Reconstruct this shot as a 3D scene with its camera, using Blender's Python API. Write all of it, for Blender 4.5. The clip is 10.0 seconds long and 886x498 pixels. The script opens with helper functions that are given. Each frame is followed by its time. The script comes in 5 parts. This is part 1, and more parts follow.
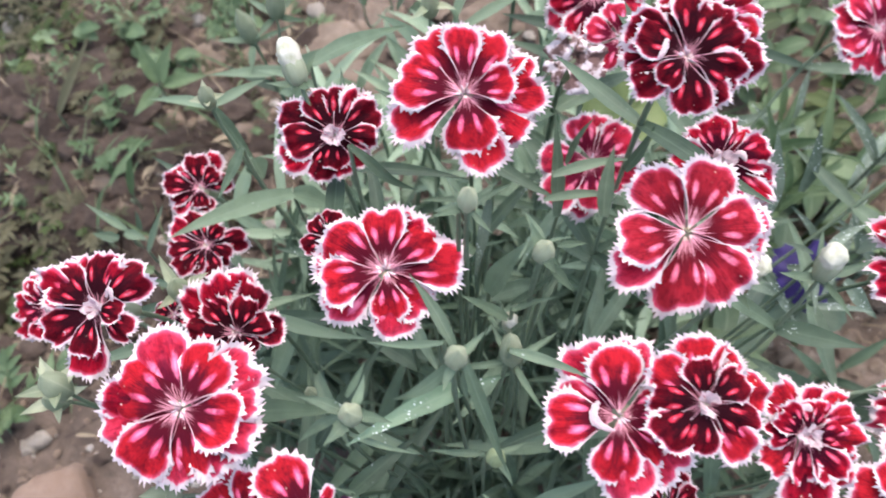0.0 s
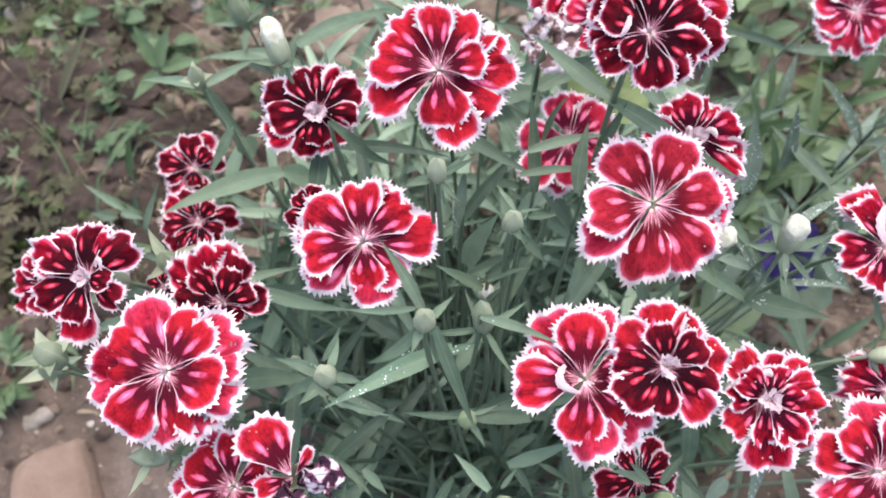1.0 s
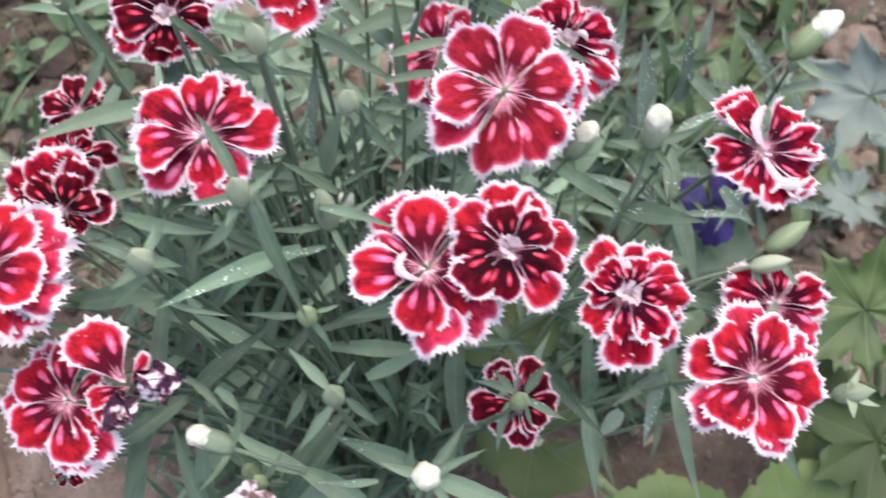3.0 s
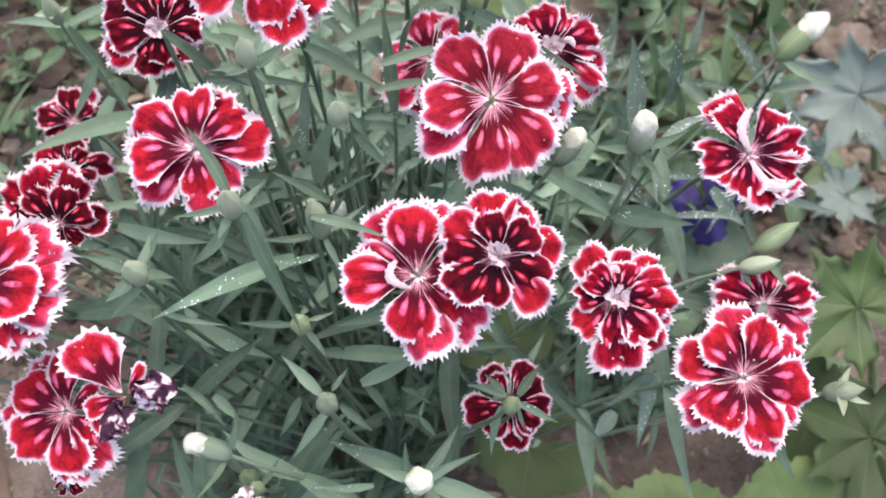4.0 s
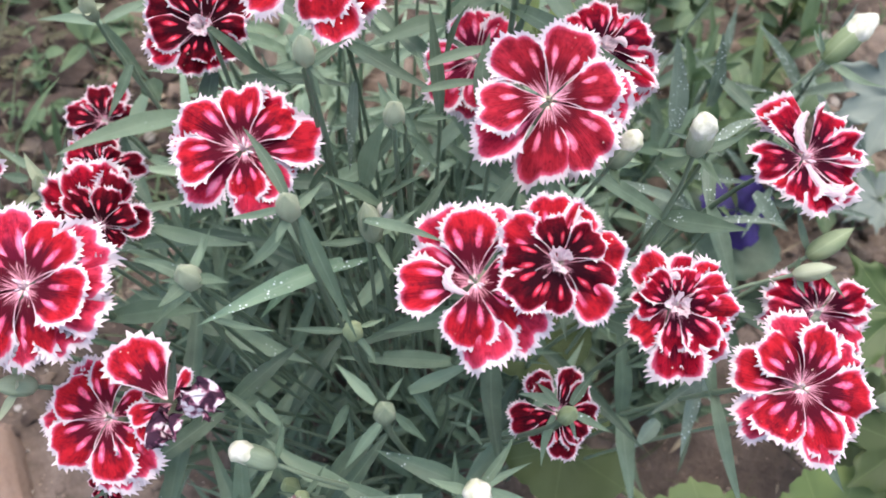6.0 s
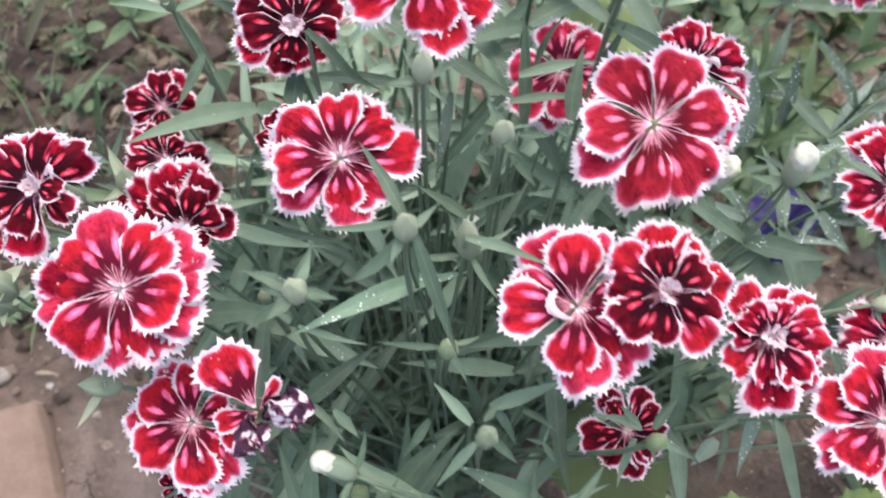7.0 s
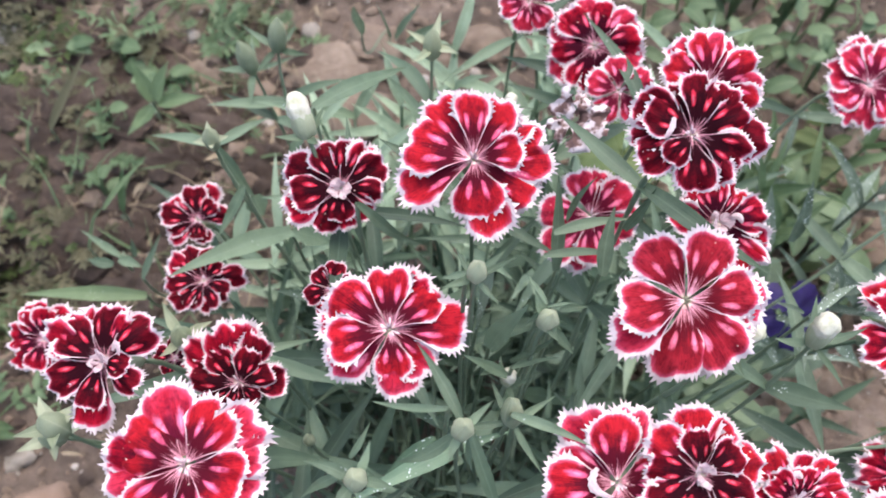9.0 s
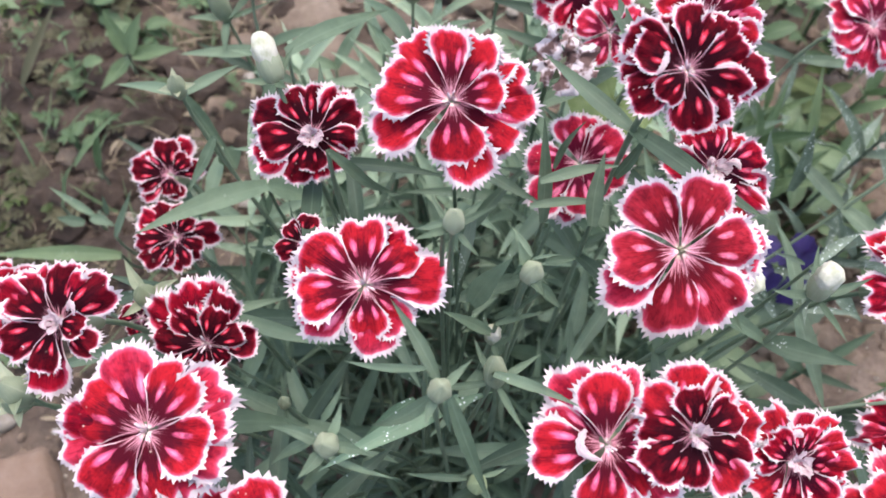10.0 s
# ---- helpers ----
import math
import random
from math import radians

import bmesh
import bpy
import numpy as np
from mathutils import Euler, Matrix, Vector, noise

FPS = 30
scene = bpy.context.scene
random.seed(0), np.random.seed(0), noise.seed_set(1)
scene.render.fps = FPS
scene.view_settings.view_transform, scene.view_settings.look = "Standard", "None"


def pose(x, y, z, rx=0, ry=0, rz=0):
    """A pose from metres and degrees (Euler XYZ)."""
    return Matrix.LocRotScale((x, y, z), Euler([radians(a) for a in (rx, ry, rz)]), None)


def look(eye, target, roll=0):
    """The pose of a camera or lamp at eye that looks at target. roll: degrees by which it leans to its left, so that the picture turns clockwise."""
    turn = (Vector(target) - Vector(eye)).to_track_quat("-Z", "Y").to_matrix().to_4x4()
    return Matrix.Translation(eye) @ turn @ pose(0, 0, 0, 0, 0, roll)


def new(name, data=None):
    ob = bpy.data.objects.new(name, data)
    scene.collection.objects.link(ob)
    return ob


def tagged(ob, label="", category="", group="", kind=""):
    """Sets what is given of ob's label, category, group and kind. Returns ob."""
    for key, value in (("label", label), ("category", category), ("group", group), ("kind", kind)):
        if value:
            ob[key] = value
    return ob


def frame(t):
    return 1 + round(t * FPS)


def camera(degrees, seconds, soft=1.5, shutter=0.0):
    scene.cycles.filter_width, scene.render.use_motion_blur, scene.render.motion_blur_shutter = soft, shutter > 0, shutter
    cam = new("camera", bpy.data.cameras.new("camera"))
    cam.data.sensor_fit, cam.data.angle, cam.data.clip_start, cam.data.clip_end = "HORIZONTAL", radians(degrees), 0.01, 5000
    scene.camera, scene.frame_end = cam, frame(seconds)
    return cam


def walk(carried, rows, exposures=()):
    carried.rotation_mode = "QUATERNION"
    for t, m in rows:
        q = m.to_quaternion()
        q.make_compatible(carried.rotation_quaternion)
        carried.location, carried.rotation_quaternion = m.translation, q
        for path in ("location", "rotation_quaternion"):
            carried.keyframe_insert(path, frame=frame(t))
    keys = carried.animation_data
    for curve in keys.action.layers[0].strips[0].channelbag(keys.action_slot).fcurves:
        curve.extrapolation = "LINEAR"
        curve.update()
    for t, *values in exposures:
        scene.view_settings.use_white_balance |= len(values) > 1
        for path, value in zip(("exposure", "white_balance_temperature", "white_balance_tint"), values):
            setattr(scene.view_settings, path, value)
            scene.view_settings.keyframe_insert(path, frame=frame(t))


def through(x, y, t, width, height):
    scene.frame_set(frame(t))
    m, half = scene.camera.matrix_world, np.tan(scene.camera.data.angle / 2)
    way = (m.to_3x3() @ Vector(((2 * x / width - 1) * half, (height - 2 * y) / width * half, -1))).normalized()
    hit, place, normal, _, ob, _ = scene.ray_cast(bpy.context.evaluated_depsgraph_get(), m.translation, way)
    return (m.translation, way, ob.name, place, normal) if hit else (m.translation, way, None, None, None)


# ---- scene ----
cam = camera(51.9, 10.0, soft=1.7, shutter=0.5)
cam.data.dof.use_dof, cam.data.dof.focus_distance, cam.data.dof.aperture_fstop = True, 0.215, 25.0
PATH = [
    (0, (0.01605, 0.03337, 0.4557), (0.01494, 0.15501, 0.18147), -0.06),
    (0.5, (0.02382, 0.02702, 0.46192), (0.02135, 0.14725, 0.18708), -0.83),
    (1, (0.02407, 0.02604, 0.46164), (0.02032, 0.14445, 0.18603), -1.23),
    (1.2, (0.02279, 0.02118, 0.4622), (0.02051, 0.14145, 0.18737), -0.43),
    (1.5, (0.02184, 0.0056, 0.46567), (0.02547, 0.12149, 0.18898), 3.11),
    (1.7, (0.01979, -0.0058, 0.46192), (0.0234, 0.11524, 0.18745), 2.01),
    (2, (0.01793, -0.00547, 0.46484), (0.01448, 0.11041, 0.18815), -0.98),
    (2.2, (0.02112, -0.00489, 0.46364), (0.02027, 0.11659, 0.18934), -0.05),
    (2.5, (0.03456, 0.00162, 0.45562), (0.04114, 0.12554, 0.18249), 3.11),
    (2.7, (0.04109, 0.00404, 0.44636), (0.0452, 0.13074, 0.17447), 1.66),
    (3, (0.05527, 0.00356, 0.43964), (0.05818, 0.12788, 0.16662), 0.76),
    (3.2, (0.05982, 0.00619, 0.4431), (0.06299, 0.12732, 0.16866), 0.75),
    (4.5, (0.05395, 0.00258, 0.44264), (0.05648, 0.12852, 0.17037), -0.46),
    (5, (0.04995, 0.00736, 0.43998), (0.05222, 0.1316, 0.16693), -0.35),
    (6.5, (0.03853, 0.00712, 0.43799), (0.03947, 0.13195, 0.16519), 0.19),
    (7, (0.02306, 0.01576, 0.43925), (0.02677, 0.13434, 0.1637), 3.47),
    (7.2, (0.01693, 0.02872, 0.44167), (0.02386, 0.13046, 0.15953), 6.02),
    (7.5, (0.00786, 0.03527, 0.44968), (0.01658, 0.12901, 0.16483), 7.5),
    (7.7, (0.00791, 0.03795, 0.4534), (0.00979, 0.12947, 0.16771), 2.36),
    (8, (0.00899, 0.03879, 0.45783), (0.01039, 0.14747, 0.17822), 1.14),
    (8.2, (0.01047, 0.04038, 0.4611), (0.01245, 0.15586, 0.18422), 1.83),
    (8.5, (0.00919, 0.03723, 0.46346), (0.00908, 0.16069, 0.19004), 0.82),
    (9, (0.00945, 0.0453, 0.46485), (0.01542, 0.16673, 0.19059), 4.56),
    (9.5, (0.01262, 0.04848, 0.45573), (0.02175, 0.16153, 0.17799), 5.99),
    (10, (0.01387, 0.04884, 0.45104), (0.02161, 0.1583, 0.17183), 5.09),
]
walk(cam, [(t, look(eye, target, roll)) for t, eye, target, roll in PATH],
     [(0.0, 1.68), (2.0, 1.71), (3.0, 1.67), (5.0, 1.61), (6.5, 1.68), (7.5, 1.72), (8.0, 1.74), (9.0, 1.64), (10.0, 1.58)])

# ---- sky and sun: a bright overcast day ----
world = bpy.data.worlds.new("overcast_sky")
scene.world = world
world.use_nodes = True
wn = world.node_tree
sky = wn.nodes.new("ShaderNodeTexSky")
sky.sky_type = "NISHITA"
sky.sun_disc = False
sky.sun_elevation, sky.sun_rotation = radians(74), radians(15)
sky.dust_density = 4.0
wn.links.new(sky.outputs[0], wn.nodes["Background"].inputs[0])
wn.nodes["Background"].inputs[1].default_value = 0.19
sun = new("sun", bpy.data.lights.new("sun", "SUN"))
sun.data.energy, sun.data.angle, sun.data.color = 0.62, radians(60), (1.0, 0.98, 0.96)
sun.matrix_world = look((0.25, 0.45, 3.0), (0.03, 0.1, 0.2))


# ---- materials ----
class Graph:
    """A node material, with short ways to write its nodes."""

    def __init__(self, name):
        self.material = bpy.data.materials.new(name)
        self.material.use_nodes = True
        self.tree = self.material.node_tree
        self.shader = self.tree.nodes["Principled BSDF"]
        self.out = self.tree.nodes["Material Output"]

    def node(self, kind, *values):
        n = self.tree.nodes.new(kind)
        for k, value in enumerate(values):
            self.feed(n.inputs[k], value)
        return n

    def feed(self, socket, value):
        if value is None:
            return
        if isinstance(value, bpy.types.NodeSocket):
            self.tree.links.new(value, socket)
        else:
            socket.default_value = value

    def math(self, op, a, b=None, c=None):
        n = self.node("ShaderNodeMath", a, b, c)
        n.operation = op
        return n.outputs[0]

    def step(self, x, low, high):
        n = self.node("ShaderNodeMapRange")
        n.interpolation_type = "SMOOTHSTEP"
        for k, value in enumerate((x, low, high, 0.0, 1.0)):
            self.feed(n.inputs[k], value)
        return n.outputs[0]

    def mix(self, fac, a, b, blend="MIX"):
        n = self.node("ShaderNodeMix")
        n.data_type, n.blend_type = "RGBA", blend
        self.feed(n.inputs[0], fac)
        self.feed(n.inputs[6], a)
        self.feed(n.inputs[7], b)
        return n.outputs[2]

    def ramp(self, fac, stops):
        n = self.node("ShaderNodeValToRGB", fac)
        e = n.color_ramp.elements
        while len(e) < len(stops):
            e.new(0.5)
        for k, (at, colour) in enumerate(stops):
            e[k].position, e[k].color = at, colour
        return n.outputs[0]

    def noise(self, scale, detail=3.0, rough=0.55, vector=None):
        n = self.node("ShaderNodeTexNoise")
        self.feed(n.inputs["Vector"], vector or self.place())
        n.inputs["Scale"].default_value, n.inputs["Detail"].default_value = scale, detail
        n.inputs["Roughness"].default_value = rough
        return n.outputs[0]

    def place(self):
        return self.node("ShaderNodeNewGeometry").outputs["Position"]

    def chance(self):
        return self.node("ShaderNodeObjectInfo").outputs["Random"]

    def uv(self, name="UVMap"):
        source = self.node("ShaderNodeUVMap")
        source.uv_map = name
        n = self.node("ShaderNodeSeparateXYZ", source.outputs[0])
        return n.outputs[0], n.outputs[1]

    def bump(self, height, strength, distance):
        n = self.node("ShaderNodeBump")
        n.inputs["Strength"].default_value, n.inputs["Distance"].default_value = strength, distance
        self.feed(n.inputs["Height"], height)
        self.feed(self.shader.inputs["Normal"], n.outputs[0])
        return n.outputs[0]

    def done(self, colour, rough=0.6, glow_through=0.0, specular=0.4):
        self.feed(self.shader.inputs["Base Color"], colour)
        self.feed(self.shader.inputs["Roughness"], rough)
        self.shader.inputs["Specular IOR Level"].default_value = specular
        if glow_through:
            thin = self.node("ShaderNodeBsdfTranslucent", colour)
            both = self.node("ShaderNodeMixShader", glow_through, self.shader.outputs[0], thin.outputs[0])
            self.feed(self.out.inputs[0], both.outputs[0])
        return self.material


def rgb(r, g, b):
    return (r, g, b, 1.0)


def petal_material(name, inner, body, outer, spot, spot_size, rim=0.075, dark=(0.52, 0.84), ray=0.26):
    """Pinked petal: pale claw, dark heart, red blade, two bright spots, white fringe."""
    g = Graph(name)
    u, v = g.uv()
    tip, edge = g.uv("rim")
    side = g.math("ABSOLUTE", g.math("SUBTRACT", u, 0.5))
    chance = g.chance()
    fan = g.math("DIVIDE", g.math("SUBTRACT", u, 0.5), g.math("ADD", v, 0.12))
    streak_at = g.node("ShaderNodeCombineXYZ", g.math("MULTIPLY", fan, 34.0), g.math("MULTIPLY", v, 2.6), g.math("MULTIPLY", chance, 50.0)).outputs[0]
    streak = g.noise(1.0, 3.0, 0.6, streak_at)
    blot_at = g.node("ShaderNodeCombineXYZ", g.math("MULTIPLY", u, 7.0), g.math("MULTIPLY", v, 5.0), g.math("MULTIPLY", chance, 31.0)).outputs[0]
    blot = g.noise(1.3, 2.0, 0.5, blot_at)
    shift = g.math("SUBTRACT", streak, 0.5)
    reach = g.math("ADD", v, g.math("MULTIPLY", shift, 0.42))
    reach = g.math("ADD", reach, g.math("MULTIPLY", g.math("SUBTRACT", blot, 0.5), 0.34))
    reach = g.math("ADD", reach, g.math("MULTIPLY", side, 0.55))
    colour = g.mix(g.step(reach, dark[0], dark[1]), inner, body)
    colour = g.mix(g.math("MULTIPLY", g.step(reach, 0.70, 1.10), 0.7), colour, outer)
    vein = g.noise(1.0, 2.0, 0.7, g.node("ShaderNodeCombineXYZ", g.math("MULTIPLY", fan, 95.0), g.math("MULTIPLY", v, 7.0), g.math("MULTIPLY", chance, 17.0)).outputs[0])
    colour = g.mix(g.math("MULTIPLY", g.step(vein, 0.48, 0.70), 0.72), colour, inner)
    # scarlet flush in patches towards the margin
    flush_at = g.node("ShaderNodeCombineXYZ", g.math("MULTIPLY", fan, 9.0), g.math("MULTIPLY", v, 6.0), g.math("MULTIPLY", chance, 77.0)).outputs[0]
    flush = g.math("MULTIPLY", g.step(g.noise(1.0, 3.0, 0.6, flush_at), 0.46, 0.66), g.step(v, 0.35, 0.75))
    colour = g.mix(g.math("MULTIPLY", flush, 0.42), colour, outer)
    # two oblong spots
    fat = g.math("ADD", 0.62, g.math("MULTIPLY", blot, 0.7))
    du = g.math("DIVIDE", g.math("SUBTRACT", g.math("ABSOLUTE", fan), 0.185), g.math("MULTIPLY", fat, 0.080 * spot_size))
    dv = g.math("DIVIDE", g.math("SUBTRACT", v, g.math("ADD", 0.49, g.math("MULTIPLY", chance, 0.09))), g.math("MULTIPLY", fat, 0.168 * spot_size))
    round_ = g.math("SQRT", g.math("ADD", g.math("MULTIPLY", du, du), g.math("MULTIPLY", dv, dv)))
    smear = g.math("ADD", round_, g.math("ADD", g.math("MULTIPLY", shift, 0.7), g.math("MULTIPLY", g.math("SUBTRACT", vein, 0.5), 0.5)))
    patch = g.step(smear, 1.08, 0.55)
    colour = g.mix(g.math("MULTIPLY", patch, 0.85), colour, spot)
    colour = g.mix(g.math("MULTIPLY", g.step(smear, 0.55, 0.1), 0.45), colour, rgb(0.80, 0.34, 0.44))
    # pale rays round the throat
    throat = g.step(g.math("ADD", v, g.math("MULTIPLY", shift, 0.80)), ray, ray - 0.19)
    colour = g.mix(throat, colour, rgb(0.66, 0.29, 0.36))
    colour = g.mix(g.step(v, 0.12, 0.05), colour, rgb(0.7, 0.68, 0.55))
    nap = g.noise(900.0, 3.0, 0.7)
    colour = g.mix(g.math("MULTIPLY", g.step(g.math("ADD", g.math("MULTIPLY", nap, 0.5), g.math("MULTIPLY", g.noise(330.0, 2.0, 0.6), 0.5)), 0.47, 0.62), 0.55), colour, inner)
    # fringe and the thin pale line down the sides
    ragged = g.math("ADD", tip, g.math("ADD", g.math("MULTIPLY", shift, 0.05), g.math("MULTIPLY", g.math("SUBTRACT", blot, 0.5), 0.05)))
    colour = g.mix(g.math("MULTIPLY", g.step(ragged, rim * 2.0, rim * 0.9), 0.6), colour, rgb(0.70, 0.10, 0.20))
    white = rgb(0.56, 0.475, 0.49)
    colour = g.mix(g.step(ragged, rim * 1.2, rim * 0.72), colour, white)
    pale = g.mix(g.step(v, 0.20, 0.50), rgb(0.46, 0.20, 0.25), white)
    colour = g.mix(g.step(g.math("ADD", edge, g.math("MULTIPLY", shift, 0.02)), g.math("ADD", 0.016, g.math("MULTIPLY", v, 0.022)), 0.010), colour, pale)
    # grains of pollen and dust
    grain = g.node("ShaderNodeTexVoronoi")
    g.feed(grain.inputs["Vector"], g.place())
    grain.inputs["Scale"].default_value = 420.0
    speck = g.math("MULTIPLY", g.step(grain.outputs["Distance"], 0.13, 0.07), g.step(g.noise(75.0, 2.0), 0.55, 0.62))
    colour = g.mix(g.math("MULTIPLY", speck, 0.8), colour, rgb(0.66, 0.50, 0.42))
    g.bump(g.math("MULTIPLY", streak, g.step(v, 0.05, 0.4)), 0.5, 0.0008)
    return g.done(colour, 0.7, 0.22, 0.035)


petal_red = petal_material("petal_red", rgb(0.062, 0.004, 0.011), rgb(0.3000, 0.0085, 0.0150), rgb(0.4300, 0.0150, 0.0270), rgb(0.78, 0.11, 0.23), 1.0, 0.054, (0.48, 0.80), 0.25)
petal_brick = petal_material("petal_brick", rgb(0.085, 0.005, 0.011), rgb(0.2450, 0.0110, 0.0200), rgb(0.3600, 0.0240, 0.0420), rgb(0.72, 0.15, 0.24), 0.85, 0.056, (0.36, 0.74), 0.29)
petal_rose = petal_material("petal_rose", rgb(0.085, 0.005, 0.017), rgb(0.3500, 0.0125, 0.0300), rgb(0.4700, 0.0370, 0.0780), rgb(0.80, 0.17, 0.30), 1.1, 0.058, (0.46, 0.80), 0.25)
petal_wine = petal_material("petal_wine", rgb(0.030, 0.002, 0.008), rgb(0.1800, 0.0027, 0.0108), rgb(0.3600, 0.0072, 0.0234), rgb(0.76, 0.075, 0.15), 0.95, 0.053, (0.54, 0.85), 0.24)
petal_dark = petal_material("petal_dark", rgb(0.018, 0.002, 0.005), rgb(0.058, 0.002, 0.006), rgb(0.16, 0.004, 0.012), rgb(0.66, 0.03, 0.065), 0.9, 0.040, (0.57, 0.86), 0.22)


TINTS = {"red": petal_red, "rose": petal_rose, "wine": petal_wine}


def withered_material(name="withered_petal", low=0.47, dark=(0.028, 0.008, 0.020), mid=(0.18, 0.06, 0.10)):
    g = Graph(name)
    n = g.noise(300.0, 2.0, 0.5)
    colour = g.ramp(n, [(low, rgb(*dark)), (low + 0.06, rgb(*mid)), (low + 0.11, rgb(0.52, 0.46, 0.48))])
    g.bump(n, 0.6, 0.001)
    return g.done(colour, 0.8, 0.15, 0.2)


def pale_material(name, a, b, scale):
    g = Graph(name)
    colour = g.ramp(g.noise(scale, 3.0), [(0.35, a), (0.65, b)])
    g.bump(g.noise(scale * 2.0, 3.0), 0.4, 0.0008)
    return g.done(colour, 0.65, 0.15, 0.3)


def leaf_material(name, dark, light, vein, specks=0.0, rough=0.5, through=0.36, smooth=False, thick=0.63):
    """Leaf: a pale midrib, lengthwise grain, blotches, and here and there white specks of dust and dew."""
    g = Graph(name)
    u, v = g.uv()
    chance = g.chance()
    side = g.math("ABSOLUTE", g.math("SUBTRACT", g.math("MULTIPLY", u, 2.0), 1.0))
    grain_at = g.node("ShaderNodeCombineXYZ", g.math("MULTIPLY", u, 14.0), g.math("MULTIPLY", v, 2.0), g.math("MULTIPLY", chance, 40.0)).outputs[0]
    grain = g.noise(1.0, 3.0, 0.55, grain_at)
    blotch = g.noise(130.0, 3.0, 0.6)
    if smooth:
        grain, blotch = g.noise(70.0, 3.0, 0.6), g.noise(28.0, 3.0, 0.55)
    mixed = g.math("ADD", g.math("MULTIPLY", chance, 0.5), g.math("ADD", g.math("MULTIPLY", grain, 0.14), g.math("MULTIPLY", blotch, 0.61)))
    colour = g.mix(g.step(mixed, 0.25, 0.95), dark, light)
    colour = g.mix(g.math("MULTIPLY", g.step(side, 0.12, 0.03), 0.5 if smooth else 0.32), colour, vein)
    if specks:
        cell = g.node("ShaderNodeTexVoronoi")
        g.feed(cell.inputs["Vector"], g.place())
        cell.inputs["Scale"].default_value = 820.0
        dot = g.step(cell.outputs["Distance"], 0.27, 0.17)
        some = g.step(g.noise(90.0, 2.0), thick, thick + 0.08)
        dot = g.math("MULTIPLY", g.math("MULTIPLY", dot, some), specks)
        colour = g.mix(dot, colour, rgb(0.62, 0.68, 0.66))
    g.bump(g.math("ADD", g.math("MULTIPLY", grain, 0.5), g.math("MULTIPLY", blotch, 0.6)), 0.5, 0.0008)
    return g.done(colour, rough, through, 0.4)


def soil_material(name, a, b, c, scale=1.0, cracks=False, relief=0.006):
    g = Graph(name)
    at = g.place()
    big, mid, fine = g.noise(9.0 * scale, 4.0, 0.6, at), g.noise(60.0 * scale, 5.0, 0.65, at), g.noise(420.0 * scale, 4.0, 0.7, at)
    t = g.math("ADD", g.math("MULTIPLY", big, 0.60), g.math("ADD", g.math("MULTIPLY", mid, 0.35), g.math("MULTIPLY", fine, 0.15)))
    colour = g.ramp(t, [(0.36, a), (0.54, b), (0.72, c)])
    crumbs = g.node("ShaderNodeTexVoronoi")
    g.feed(crumbs.inputs["Vector"], at)
    crumbs.inputs["Scale"].default_value = 230.0 * scale
    if cracks:
        split = g.node("ShaderNodeTexVoronoi")
        split.feature = "DISTANCE_TO_EDGE"
        wander = g.noise(40.0, 3.0, 0.6, at)
        bent = g.node("ShaderNodeVectorMath", at, g.node("ShaderNodeCombineXYZ", g.math("MULTIPLY", wander, 0.03), g.math("MULTIPLY", wander, -0.02), 0.0).outputs[0])
        g.feed(split.inputs["Vector"], bent.outputs[0])
        split.inputs["Scale"].default_value = 17.0
        gap = g.math("MULTIPLY", g.step(split.outputs["Distance"], 0.016, 0.003), g.step(g.noise(11.0, 2.0, 0.5, at), 0.46, 0.56))
        colour = g.mix(g.math("MULTIPLY", gap, 0.75), colour, rgb(0.03, 0.022, 0.017))
    h = g.math("ADD", g.math("MULTIPLY", mid, 0.8), g.math("ADD", g.math("MULTIPLY", fine, 0.5), g.math("MULTIPLY", crumbs.outputs["Distance"], -0.12)))
    g.bump(h, 0.9, relief)
    return g.done(colour, 0.92, 0.0, 0.2)


withered = withered_material(low=0.46)
faded = withered_material("faded_petal", 0.45, (0.11, 0.065, 0.06), (0.30, 0.22, 0.22))


def petal_back_material():
    """The pale underside of a petal, flushed with rose."""
    g = Graph("petal_underside")
    u, v = g.uv()
    streak = g.noise(1.0, 3.0, 0.6, g.node("ShaderNodeCombineXYZ", g.math("MULTIPLY", u, 26.0), g.math("MULTIPLY", v, 3.0), g.math("MULTIPLY", g.chance(), 30.0)).outputs[0])
    colour = g.ramp(streak, [(0.30, rgb(0.34, 0.10, 0.16)), (0.42, rgb(0.48, 0.34, 0.37)), (0.62, rgb(0.56, 0.48, 0.48))])
    g.bump(streak, 0.4, 0.0006)
    return g.done(colour, 0.7, 0.25, 0.1)


petal_back = petal_back_material()
pistil_pale = pale_material("pistil_pale", rgb(0.50, 0.33, 0.38), rgb(0.70, 0.60, 0.62), 400.0)
stamen_green = pale_material("stamen_green", rgb(0.5, 0.5, 0.3), rgb(0.78, 0.74, 0.6), 500.0)
bud_white = pale_material("bud_white", rgb(0.36, 0.36, 0.25), rgb(0.56, 0.54, 0.46), 330.0)
leaf_blue = leaf_material("leaf_blue_green", rgb(0.0584, 0.0915, 0.0551), rgb(0.1534, 0.2128, 0.1390), rgb(0.1685, 0.2286, 0.1569), 0.9, 0.55)
# blue-green leaf lightened in colour for the hazier, brighter back of the clump
leaf_hazy = leaf_material("leaf_hazy", rgb(0.1344, 0.1930, 0.1223), rgb(0.3158, 0.4037, 0.2819), rgb(0.3392, 0.4214, 0.3084), 0.6, 0.6)
